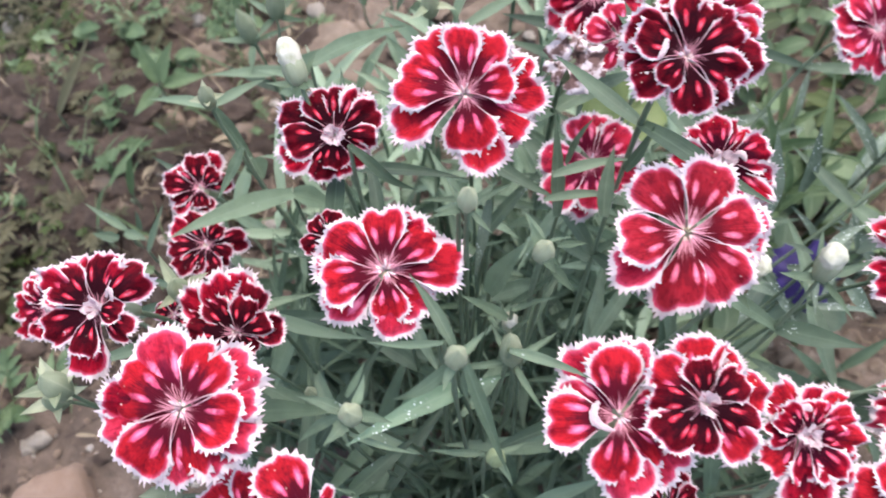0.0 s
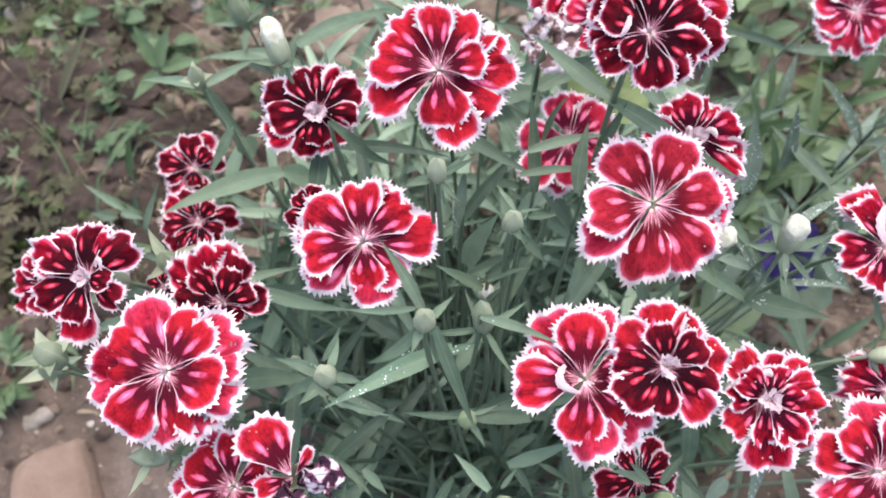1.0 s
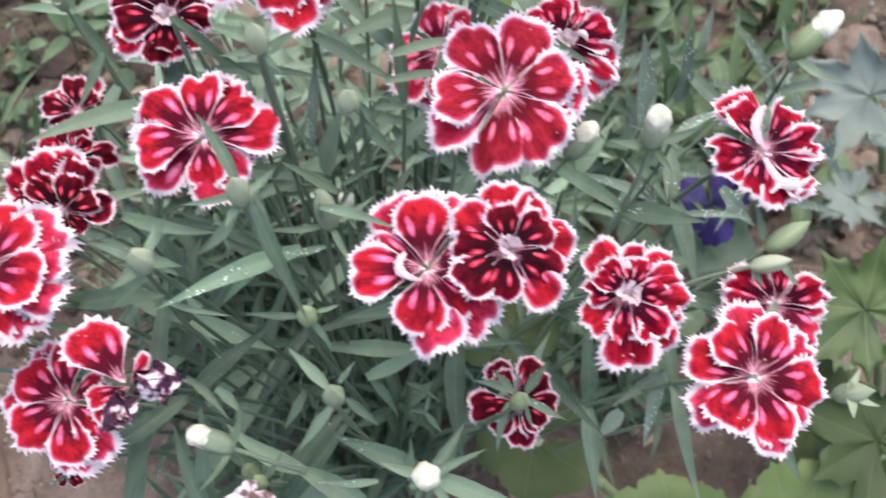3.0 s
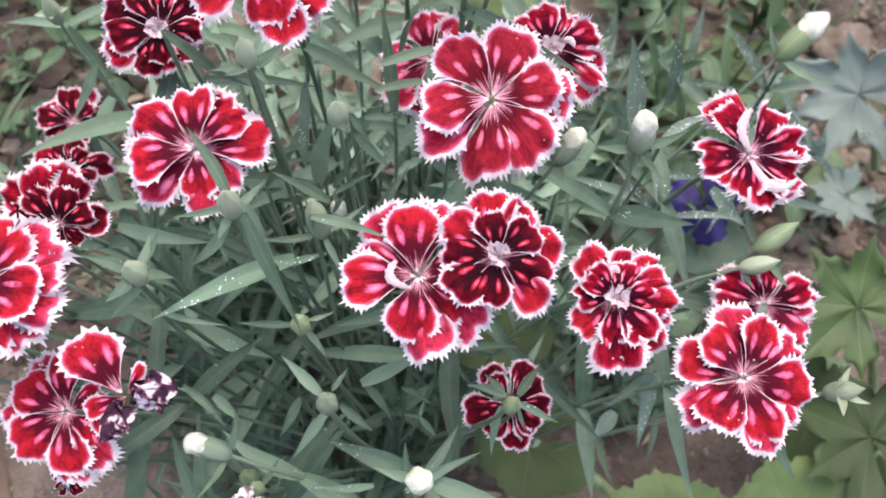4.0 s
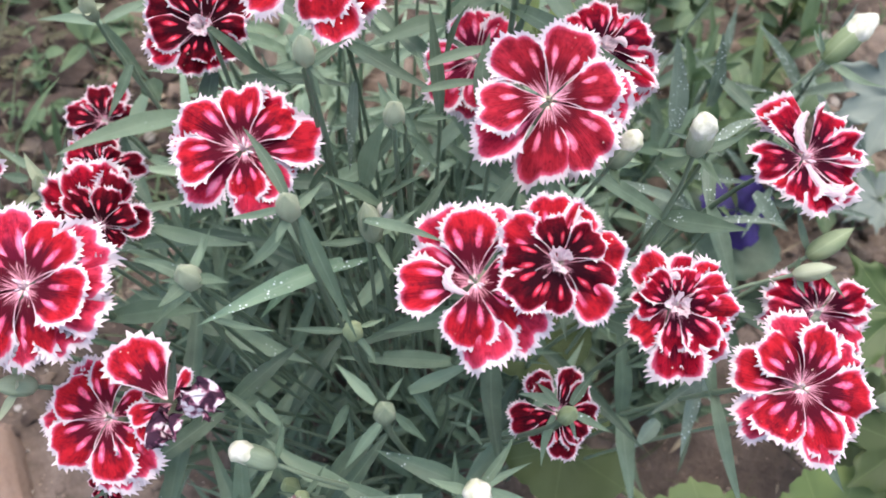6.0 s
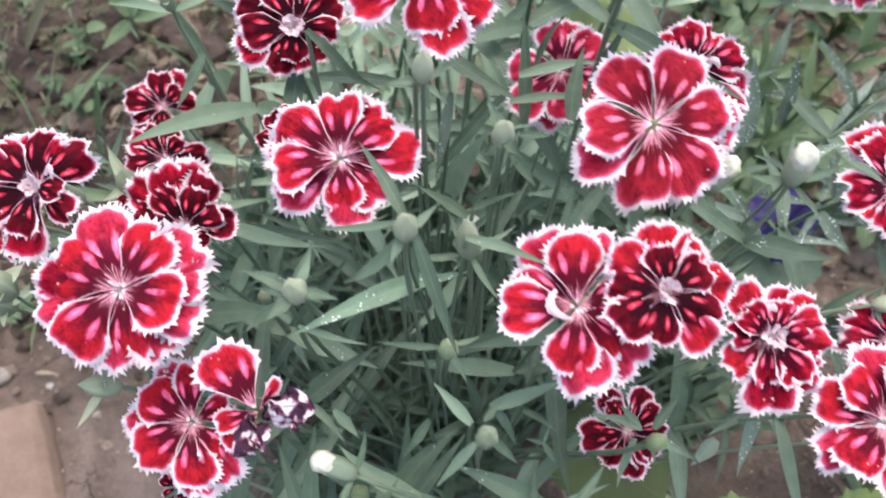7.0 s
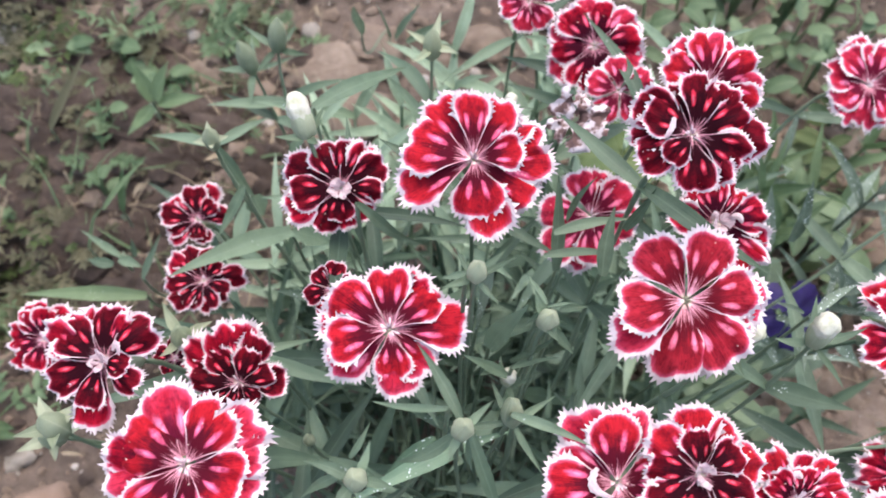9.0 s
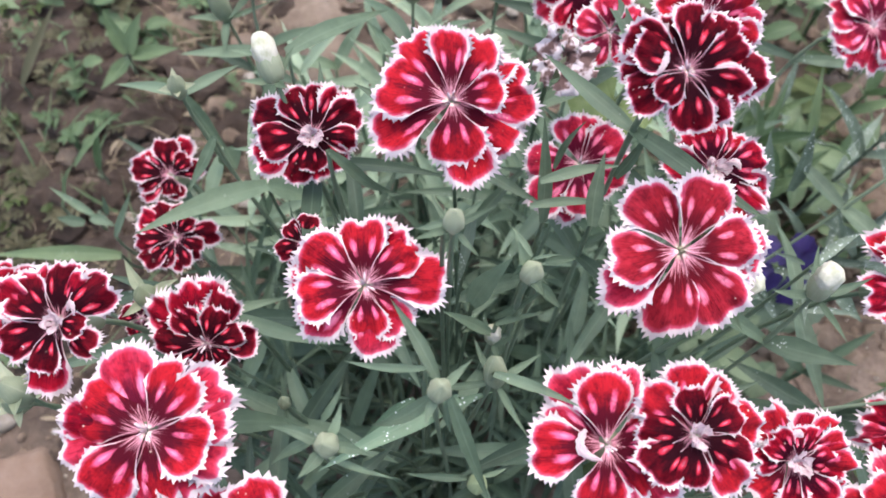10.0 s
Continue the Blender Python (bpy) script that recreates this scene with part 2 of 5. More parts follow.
# green darkened to carry the shade deep inside the clump
leaf_shaded = leaf_material("leaf_green_shaded", rgb(0.0341, 0.0591, 0.0372), rgb(0.0909, 0.1363, 0.0857), rgb(0.1136, 0.1645, 0.1082), 0.6, 0.5)
leaf_dusty = leaf_material("leaf_dusty", rgb(0.0644, 0.0945, 0.0644), rgb(0.1772, 0.2257, 0.1709), rgb(0.2041, 0.2578, 0.1952), 1.0, 0.5, thick=0.44)
leaf_specked = leaf_material("leaf_specked", rgb(0.0772, 0.1317, 0.0785), rgb(0.1816, 0.2726, 0.1735), rgb(0.2270, 0.3090, 0.2147), 1.0, 0.42, thick=0.52)
leaf_lime = leaf_material("leaf_lime", rgb(0.085, 0.125, 0.035), rgb(0.17, 0.22, 0.075), rgb(0.22, 0.27, 0.12), 0.0, 0.5)
leaf_weed = leaf_material("leaf_weed", rgb(0.0524, 0.0907, 0.0383), rgb(0.1361, 0.1915, 0.0958), rgb(0.1663, 0.2218, 0.1210), 0.2, 0.55)
# olive green, lowered further to hold the shade beneath the blooms
leaf_olive_shaded = leaf_material("leaf_olive_shaded", rgb(0.024, 0.038, 0.008), rgb(0.054, 0.076, 0.017), rgb(0.085, 0.115, 0.036), 0.0, 0.65, 0.3, True)
leaf_dull = leaf_material("leaf_dull", rgb(0.048, 0.044, 0.021), rgb(0.112, 0.104, 0.058), rgb(0.13, 0.125, 0.08), 0.0, 0.7)
leaf_dry = leaf_material("leaf_dry", rgb(0.10, 0.075, 0.048), rgb(0.21, 0.165, 0.11), rgb(0.24, 0.19, 0.13), 0.0, 0.8, 0.08)
leaf_grey = leaf_material("leaf_silver", rgb(0.0825, 0.1020, 0.0825), rgb(0.1800, 0.2100, 0.1770), rgb(0.1875, 0.2175, 0.1800), 0.0, 0.7, 0.2, True)
leaf_broad = leaf_material("leaf_broad", rgb(0.0229, 0.0458, 0.0088), rgb(0.0968, 0.1364, 0.0352), rgb(0.1452, 0.1804, 0.0704), 0.0, 0.55, 0.25, True)
stem_green = leaf_material("stem_green", rgb(0.0912, 0.1346, 0.0821), rgb(0.2007, 0.2525, 0.1724), rgb(0.2190, 0.2693, 0.1889), 0.0, 0.5)
calyx_green = leaf_material("calyx_green", rgb(0.1938, 0.2351, 0.1514), rgb(0.3671, 0.3950, 0.2753), rgb(0.4283, 0.4420, 0.3304), 0.0, 0.5)
calyx_pale = leaf_material("calyx_pale", rgb(0.2040, 0.2445, 0.1560), rgb(0.3467, 0.3762, 0.2570), rgb(0.3875, 0.4138, 0.2937), 0.0, 0.5)
calyx_lime = leaf_material("calyx_lime", rgb(0.18, 0.23, 0.11), rgb(0.31, 0.36, 0.21), rgb(0.36, 0.41, 0.26), 0.0, 0.5)
leaf_low = leaf_material("leaf_low", rgb(0.050, 0.085, 0.046), rgb(0.135, 0.185, 0.108), rgb(0.17, 0.22, 0.14), 0.4, 0.55)
soil = soil_material("soil", rgb(0.024, 0.017, 0.013), rgb(0.088, 0.065, 0.051), rgb(0.195, 0.148, 0.120), 1.0, True)
clod = soil_material("clod", rgb(0.0935, 0.0670, 0.0500), rgb(0.1774, 0.1307, 0.0978), rgb(0.2804, 0.2199, 0.1732), 2.0)
soil_dark = soil_material("dark_soil", rgb(0.018, 0.012, 0.009), rgb(0.058, 0.041, 0.032), rgb(0.125, 0.092, 0.074), 2.0)
clay = soil_material("fired_clay", rgb(0.1005, 0.0657, 0.0502), rgb(0.1507, 0.1028, 0.0773), rgb(0.1917, 0.1415, 0.1144), 1.2, False, 0.0018)
pebble_pale = soil_material("pale_stone", rgb(0.20, 0.17, 0.14), rgb(0.32, 0.28, 0.24), rgb(0.48, 0.44, 0.40), 3.0)


def pansy_material():
    g = Graph("violet_petal")
    u, v = g.uv()
    n = g.noise(220.0, 3.0)
    colour = g.ramp(g.math("ADD", g.math("MULTIPLY", n, 0.7), g.math("MULTIPLY", v, 0.3)), [(0.3, rgb(0.010, 0.006, 0.040)), (0.7, rgb(0.032, 0.018, 0.108))])
    g.bump(n, 0.4, 0.001)
    return g.done(colour, 0.55, 0.15, 0.3)


violet = pansy_material()

# ---- builders ----
rng = random.Random(7)


def part(name, bm, material, parent=None, label=""):
    """Links a bmesh as one mesh object, under a thing or a part."""
    me = bpy.data.meshes.new(name)
    bm.to_mesh(me)
    bm.free()
    me.materials.append(material)
    for poly in me.polygons:
        poly.use_smooth = True
    ob = new(name, me)
    if parent:
        ob.parent = parent
    if label:
        ob["label"] = label
    return ob


def thing(name, at, label, category, group=""):
    ob = new(name)
    ob.empty_display_size = 0.01
    ob.matrix_world = Matrix.Translation(at)
    return tagged(ob, label, category, group)


def sheet(bm, rows, uvs):
    """Faces over a grid of points, with UVs."""
    layer = bm.loops.layers.uv.get("UVMap") or bm.loops.layers.uv.new("UVMap")
    made = [[bm.verts.new(p) for p in row] for row in rows]
    for i in range(len(rows) - 1):
        for j in range(len(rows[0]) - 1):
            face = bm.faces.new((made[i][j], made[i][j + 1], made[i + 1][j + 1], made[i + 1][j]))
            for loop, (a, b) in zip(face.loops, ((i, j), (i, j + 1), (i + 1, j + 1), (i + 1, j))):
                loop[layer].uv = uvs[a][b]
    return made


def bezier(points, n):
    """n + 1 points along a curve through a control polygon."""
    out = []
    for k in range(n + 1):
        row, t = [Vector(p) for p in points], k / n
        while len(row) > 1:
            row = [a.lerp(b, t) for a, b in zip(row, row[1:])]
        out.append(row[0])
    return out


def tube(bm, line, radii, sides=7):
    """A round, tapering tube along a line."""
    rows, uvs = [], []
    up = Vector((0.31, 0.83, 0.46))
    for k, p in enumerate(line):
        ahead = (line[min(k + 1, len(line) - 1)] - line[max(k - 1, 0)]).normalized()
        a = ahead.cross(up).normalized()
        b = ahead.cross(a)
        r = radii[k] if isinstance(radii, (list, tuple)) else radii
        rows.append([p + r * (math.cos(2 * math.pi * s / sides) * a + math.sin(2 * math.pi * s / sides) * b) for s in range(sides + 1)])
        uvs.append([(s / sides, k / (len(line) - 1)) for s in range(sides + 1)])
    sheet(bm, rows, uvs)
    bmesh.ops.remove_doubles(bm, verts=bm.verts, dist=1e-6)


def strap(bm, base, tip, width, sag=0.0, fold=0.36, face=None, n=10, blunt=0.0, twist=0.0):
    """A narrow, pointed leaf with a keel, from base to tip; sag bends it down in the middle (minus: up)."""
    base, tip = Vector(base), Vector(tip)
    way = tip - base
    mid = base.lerp(tip, 0.5) + Vector((0, 0, -sag * way.length))
    line = bezier((base, mid, tip), n)
    out = Vector(face) if face else Vector((0, -0.25, 1))
    rows, uvs = [], []
    bow = 0.10 * way.length * noise.noise(tip * 170 + base * 90)
    for k, p in enumerate(line):
        t = k / n
        ahead = (line[min(k + 1, n)] - line[max(k - 1, 0)]).normalized()
        across = ahead.cross(out)
        if across.length < 0.05:
            across = ahead.cross(Vector((1, 0.2, 0)))
        across.normalize()
        if twist:
            across = Matrix.Rotation(twist * t, 3, ahead) @ across
        over = across.cross(ahead).normalized()
        shape = 0.5 + 0.5 * math.sin(0.5 * math.pi * t / 0.36) if t < 0.36 else max(0.0, 1 - ((t - 0.36) / 0.64) ** (1.22 + blunt))
        half = 0.5 * width * shape
        p = p + across * bow * math.sin(math.pi * t) + over * (0.35 * bow * math.sin(2 * math.pi * t))
        rows.append([p + s * half * across + over * (abs(s) ** 1.3 * half * fold) for s in (-1, -0.5, 0, 0.5, 1)])
        uvs.append([(0.5 + 0.5 * s, t) for s in (-1, -0.5, 0, 0.5, 1)])
    sheet(bm, rows, uvs)


def leaf(parent, base, tip, width, material=None, name="leaf", at=(0, 0, 0), **how):
    """A strap leaf as a part; base and tip are places in the world, at is the parent's place."""
    bm = bmesh.new()
    at = Vector(at)
    strap(bm, Vector(base) - at, Vector(tip) - at, width, **how)
    return part(name, bm, material or leaf_blue, parent)


def lathe(bm, profile, sides=14, lean=None):
    """A body of revolution round z from (radius, height) pairs."""
    rows = [[(r * math.cos(2 * math.pi * s / sides), r * math.sin(2 * math.pi * s / sides), z) for s in range(sides + 1)] for r, z in profile]
    uvs = [[((s * 3 / sides) % 1.0 if s < sides else 1.0, k / (len(profile) - 1)) for s in range(sides + 1)] for k in range(len(profile))]
    sheet(bm, rows, uvs)
    bmesh.ops.remove_doubles(bm, verts=bm.verts, dist=1e-6)


def frame_of(toward, right):
    """Axes of a flower that faces up, leaning toward the viewer's side (-y) and to the right, in degrees."""
    z = Vector((math.sin(radians(right)), -math.sin(radians(toward)), math.cos(radians(toward)) * math.cos(radians(right)))).normalized()
    x = (Vector((1, 0, 0)) - z * z.x).normalized()
    return Matrix((x, z.cross(x), z)).transposed()


def blade_edge(u):
    """How far a fan-shaped blade reaches along the ray at u (-1 to 1) across its fan: straight sides, rounded front."""
    return 0.60 + 0.40 * max(0.0, 1 - abs(u) ** 2.7) ** 0.60


def petal_mesh(radius, angle, length, half, layer, luck, teeth=13, cup=0.10, curl=0.0, ruffle=1.0, roll=0.0):
    """One fan-shaped petal with a pinked margin, in the flower's own axes; half is half the angle between its sides."""
    levels = (0.05, 0.14, 0.26, 0.38, 0.50, 0.62, 0.72, 0.80, 0.87, 0.93, 0.97, 1.0)
    cols = 2 * teeth
    a0, reach, spread = radians(angle), radius * length, radians(half)
    tilt, phase, droop = luck.uniform(0.05, 0.20) * luck.choice((1, 1, 1, -1)), luck.uniform(0, 6), luck.uniform(0.04, 0.26)
    lift, dome = luck.uniform(-0.02, 0.10), luck.uniform(0.08, 0.26) * luck.choice((1, 1, 1, -0.6))
    bend = luck.uniform(-0.10, 0.10)
    notch, skew = luck.uniform(0.0, 0.07), luck.uniform(-0.05, 0.05)
    bite = [0.2 + 1.5 * luck.random() ** 1.3 for _ in range(cols + 1)]
    lobes = [luck.uniform(-0.04, 0.04) for _ in range(9)]
    us, outline = [], []
    for c in range(cols + 1):
        u = math.sin(0.5 * math.pi * (2 * c / cols - 1)) * 0.55 + 0.45 * (2 * c / cols - 1) + (luck.uniform(-0.3, 0.3) / cols if 0 < c < cols else 0)
        k = min(7.999, max(0.0, (u + 1) * 3.9))
        wavy = lobes[int(k)] * (1 - k % 1) + lobes[int(k) + 1] * (k % 1)
        edge = blade_edge(u) * (1 - notch * math.exp(-((u / 0.12) ** 2)) + skew * u + wavy * (1 - u ** 4))
        us.append(u)
        outline.append(Vector((edge * math.cos(spread * u), edge * math.sin(spread * u))))
    toothed = []
    for c, p in enumerate(outline):
        along = outline[min(c + 1, cols)] - outline[max(c - 1, 0)]
        out = Vector((along.y, -along.x)).normalized()
        keen = min(1.0, max(0.0, (p.length - 0.50) / 0.16))
        toothed.append(p + out * keen * (0.052 * bite[c] if c % 2 else -0.016 * bite[c]))
    front = np.array([p[:] for p in outline if p.length > 0.57] or [outline[teeth][:]])
    side = np.array((math.cos(spread), math.sin(spread)))
    bm = bmesh.new()
    layer2 = bm.loops.layers.uv.new("rim")
    rows, uvs, rims = [], [], []
    for v in levels:
        row, uv, rim = [], [], []
        for c, u in enumerate(us):
            p = outline[c] * v
            if v > 0.8:
                p = p.lerp(toothed[c], ((v - 0.8) / 0.2) ** 2)
            f = p.length
            off = math.atan2(p.y, p.x) * (0.66 + 0.34 * min(1.0, f / 0.66)) + bend * f * f
            r, a = reach * f, a0 + off
            w = 1.6 * f * math.sin(off)
            z = radius * (0.050 * layer - 0.10 * max(0.0, 1 - f) ** 5)
            z += reach * cup * math.sin(math.pi * 0.55 * f) + reach * lift * f
            z += reach * (tilt * w - droop * f * f * f - dome * 1.6 * w * w)
            z += ruffle * reach * (0.024 * math.sin(6.5 * w + phase) * f ** 2 + 0.020 * math.sin(15 * w + 2 * phase) * f ** 4)
            if curl:
                z += curl * reach * f ** 2
                r *= 1 - 0.35 * abs(curl) * f ** 2
            if roll:
                r = reach * math.sin(roll * f) / roll + radius * 0.06
                z = radius * 0.03 * layer + reach * (1 - math.cos(roll * f)) / roll + 0.06 * reach * math.sin(9 * u + phase) * f
                wide = reach * math.sin(off) * (0.35 + 0.75 * math.sin(math.pi * min(1.0, 0.9 * f)))
                row.append((r * math.cos(a0) - wide * math.sin(a0), r * math.sin(a0) + wide * math.cos(a0), z - 0.5 * wide * wide / reach))
            else:
                row.append((r * math.cos(a), r * math.sin(a), z))
            uv.append((0.5 + f * math.sin(off) * min(1.5, max(0.9, 30 / half)), f * math.cos(off)))
            flat = np.array(p[:])
            near = float(np.sqrt(((front - flat) ** 2).sum(1)).min()) * (1 if v < 0.97 else 0)
            rim.append((near, abs(float(flat[0] * side[1] - abs(flat[1]) * side[0])) if abs(u) < 1 else 0.0))
        rows.append(row)
        uvs.append(uv)
        rims.append(rim)
    made = sheet(bm, rows, uvs)
    at = {}
    for i, line in enumerate(made):
        for j, vert in enumerate(line):
            at[vert] = rims[i][j]
    for face in bm.faces:
        for loop in face.loops:
            loop[layer2].uv = at[loop.vert]
    return bm


def crescent(bm, ends, width, luck):
    """The rolled edge of a petal: an arched strip along a bent line, pinked on its inner side."""
    line = bezier(ends, 14)
    rows, uvs = [], []
    for k, p in enumerate(line):
        t = k / 14
        ahead = (line[min(k + 1, 14)] - line[max(k - 1, 0)]).normalized()
        across = ahead.cross(Vector((0, 0, 1))).normalized()
        half = width * (0.12 + 0.88 * math.sin(math.pi * min(1.0, 0.08 + 0.88 * t)) ** 0.8)
        jag = luck.uniform(0.75, 1.0) if k % 2 else luck.uniform(1.0, 1.3)
        rows.append([p + across * half * w * (jag if abs(w) > 0.9 else 1) + Vector((0, 0, 0.55 * half * (1 - w * w))) for w in (-1, -0.6, -0.2, 0.2, 0.6, 1)])
        uvs.append([(0.5 + 0.4 * w, t) for w in (-1, -0.6, -0.2, 0.2, 0.6, 1)])
    sheet(bm, rows, uvs)


def stem_line(top, way, foot, n=12):
    top, way, foot = Vector(top), Vector(way), Vector(foot)
    low = foot + Vector((0, 0, 0.45 * top.z))
    return bezier((top, top + way * 0.05, low, foot), n)


def foot_of(p):
    """Where the stem of a flower at p leaves the ground: towards the middle of the clump."""
    return (0.035 + 0.45 * (p[0] - 0.035) + rng.uniform(-0.012, 0.012), 0.105 + 0.45 * (p[1] - 0.105) + rng.uniform(-0.012, 0.012), -0.004)


def stem_parts(owner, origin, top, way, foot, thick=0.0007, pairs=2, length=0.045):
    """A jointed stem with pairs of narrow leaves, as parts of owner."""
    line = stem_line(top, way, foot)
    bm = bmesh.new()
    tube(bm, [p - origin for p in line], [thick * (1.35 if k % 4 == 2 else 1.0) for k in range(len(line))], 6)
    stalk = part("stem", bm, stem_green, owner)
    for k in range(pairs):
        n = 2 + 3 * k
        if n >= len(line) - 1:
            break
        p, turn = line[n], rng.uniform(0, math.pi)
        for s in (0, math.pi):
            a = turn + s
            size = length * rng.uniform(0.7, 1.2)
            tip = p + size * Vector((math.cos(a) * 0.85, math.sin(a) * 0.85, rng.uniform(-0.1, 0.45)))
            tip.z = min(tip.z, top[2] - 0.016)
            # most stem leaves get the green with shade painted in
            leaf(stalk, p, tip, rng.uniform(0.0042, 0.0068), leaf_blue if rng.random() < 0.35 else leaf_shaded, at=origin, sag=rng.uniform(-0.18, 0.05))


def flower(at, radius, petals, material, label, toward=14, right=0, outer=None, heart="pale", group="pinks in bloom", foot=None, cup=0.10, pale=()):
    """A pink on its stem: petals as (angle, length, half width, layer), green calyx, throat and stem."""
    at = Vector(at)
    luck = random.Random(int(abs(at.x * 7919 + at.y * 104729) * 1000))
    owner = thing("dianthus_flower", at, label, "flower", group)
    turn = frame_of(toward, right)
    for angle, length, half, layer, *tint in petals:
        bm = petal_mesh(radius, angle + luck.uniform(-1, 1), length, half + 3.0 + 7.0 * min(1.0, max(0.0, (31 - half) / 13)), layer, luck, teeth=21 if radius > 0.012 else 14, cup=cup, ruffle=4.4 if material in (petal_dark, petal_wine) else 2.9)
        bmesh.ops.transform(bm, matrix=turn.to_4x4(), verts=bm.verts)
        part("petal", bm, TINTS[tint[0]] if tint else (outer or material) if layer <= 0 else material, owner)
    # calyx tube under the bloom
    bm = bmesh.new()
    lathe(bm, [(0.0009, -0.019), (0.0024, -0.0175), (0.0029, -0.010), (0.0027, -0.003), (0.0034, -0.0008), (0.0012, -0.0004), (0.0, -0.0002)], 10)
    bmesh.ops.transform(bm, matrix=turn.to_4x4(), verts=bm.verts)
    part("calyx", bm, calyx_green, owner)
    # throat with styles
    bm = bmesh.new()
    for k in range(8 if heart == "pale" else 4):
        a = luck.uniform(0, 6.28)
        far = radius * luck.uniform(0.04, 0.17 if heart == "pale" else 0.11)
        start = Vector((0.0006 * math.cos(a), 0.0006 * math.sin(a), -0.001))
        end = Vector((far * math.cos(a), far * math.sin(a), radius * luck.uniform(0.08, 0.16)))
        tube(bm, bezier((start, start + Vector((0, 0, radius * 0.16)), end), 5), [0.0004, 0.00032, 0.00026, 0.00024, 0.0003, 0.00018], 5)
    bmesh.ops.transform(bm, matrix=turn.to_4x4(), verts=bm.verts)
    part("pistil", bm, pistil_pale if heart == "pale" else stamen_green, owner)
    for ends, width in pale:
        bm = bmesh.new()
        crescent(bm, [Vector((x * radius, y * radius, h * radius)) for (x, y), h in zip(ends, (0.16, 0.34, 0.22))], width * radius, luck)
        bmesh.ops.transform(bm, matrix=turn.to_4x4(), verts=bm.verts)
        part("petal", bm, petal_back, owner, "pale petal edge curled over the throat")
    if heart == "curl":
        bm = bmesh.new()
        for k in range(5):
            piece = petal_mesh(radius, 72 * k + luck.uniform(-20, 20), luck.uniform(0.20, 0.30), luck.uniform(32, 46), 4, luck, teeth=7, cup=0.3, curl=luck.uniform(0.3, 0.9))
            for v in piece.verts:
                v.co += 0.07 * radius * noise.noise_vector(v.co * (9.0 / radius) + at * 90 + Vector((k, 0, 0)))
            me = bpy.data.meshes.new("furled_heart")
            piece.to_mesh(me)
            piece.free()
            bm.from_mesh(me)
            bpy.data.meshes.remove(me)
        bmesh.ops.transform(bm, matrix=turn.to_4x4(), verts=bm.verts)
        part("furled_heart", bm, petal_back, owner, "small crumpled pale petals in the throat")
    way = -(turn @ Vector((0, 0, 1)))
    stem_parts(owner, at, at + way * 0.0185, way, foot or foot_of(at), pairs=2)
    return owner


def bud(at, size, label, lean=(0, 0, 1), tall=2.2, tip=None, material=None, bracts=4, reach=2.2, foot=None, whorl=True, group="buds", turn0=None, pale=False):
    """A closed bud: ribbed calyx, pointed bracts below it, a petal tip where it opens, stem."""
    at = Vector(at)
    owner = thing("dianthus_bud", at, label, "flower bud", group)
    z = Vector(lean).normalized()
    x = z.orthogonal().normalized()
    m = Matrix((x, z.cross(x), z)).transposed().to_4x4()
    r, h = size / 2, size * tall
    # the origin is the top of the bud
    bm = bmesh.new()
    shape = ((0.35, 1.0), (0.72, 0.90), (0.95, 0.68), (1.0, 0.45), (0.97, 0.26), (0.86, 0.12), (0.62, 0.035), (0.30, 0.004), (0.0, 0.0)) if tip else (
        (0.35, 1.0), (0.72, 0.90), (0.96, 0.70), (1.0, 0.50), (0.95, 0.33), (0.80, 0.17), (0.56, 0.05), (0.33, -0.04), (0.16, -0.12), (0.0, -0.20))
    lathe(bm, [(a * r, -b * h) for a, b in shape], 16)
    for v in bm.verts:
        k = math.atan2(v.co.y, v.co.x)
        rib = 1 + 0.075 * math.cos(5 * k + 120 * v.co.z) + 0.03 * noise.noise(v.co * (2.5 / r) + at * 30)
        v.co.x *= rib
        v.co.y *= rib
    bmesh.ops.transform(bm, matrix=m, verts=bm.verts)
    cup = part("calyx", bm, material or calyx_green, owner)
    if tip:
        bm = bmesh.new()
        rise = size * (0.55 if tip == "short" else 0.75)
        top = [(0.90, -0.40 * size), (0.97, -0.25 * size), (1.0, -0.1 * size), (0.98, rise * 0.2), (0.90, rise * 0.42), (0.76, rise * 0.63), (0.56, rise * 0.80), (0.30, rise * 0.93), (0.0, rise)]
        lathe(bm, [(a * r, b) for a, b in top], 16)
        for v in bm.verts:
            k = math.atan2(v.co.y, v.co.x) + v.co.z / size * 1.6
            s = 1 + 0.09 * math.cos(5 * k) * (1 if v.co.z > -0.2 * size else 0.3)
            v.co.x *= s
            v.co.y *= s
            v.co += 0.10 * size * noise.noise_vector(v.co * (2.2 / size) + at * 40)
        bmesh.ops.transform(bm, matrix=m, verts=bm.verts)
        part("petal_tip", bm, bud_white, cup, "tightly furled white petal tip")
    base = -z * h * (0.5 if pale else 0.92)
    start = rng.uniform(0, 6.28) if turn0 is None else radians(turn0)
    for k in range(bracts):
        a = start + k * 2 * math.pi / bracts + rng.uniform(-0.25, 0.25)
        out = m.to_3x3() @ Vector((math.cos(a), math.sin(a), 0))
        end = base + out * size * reach * rng.uniform(0.75, 1.25) + z * size * rng.uniform(0.1, 0.9)
        leaf(owner, at + base + out * r * 0.3, at + end, size * (rng.uniform(0.40, 0.56) if pale else rng.uniform(0.30, 0.44)), (material or leaf_blue) if pale else leaf_blue, "bract", at=at, sag=0.12, fold=0.4)
    stem_parts(owner, at, at + base, -z, foot or foot_of(at), 0.0006, 1 if whorl else 0, 0.035)
    return owner


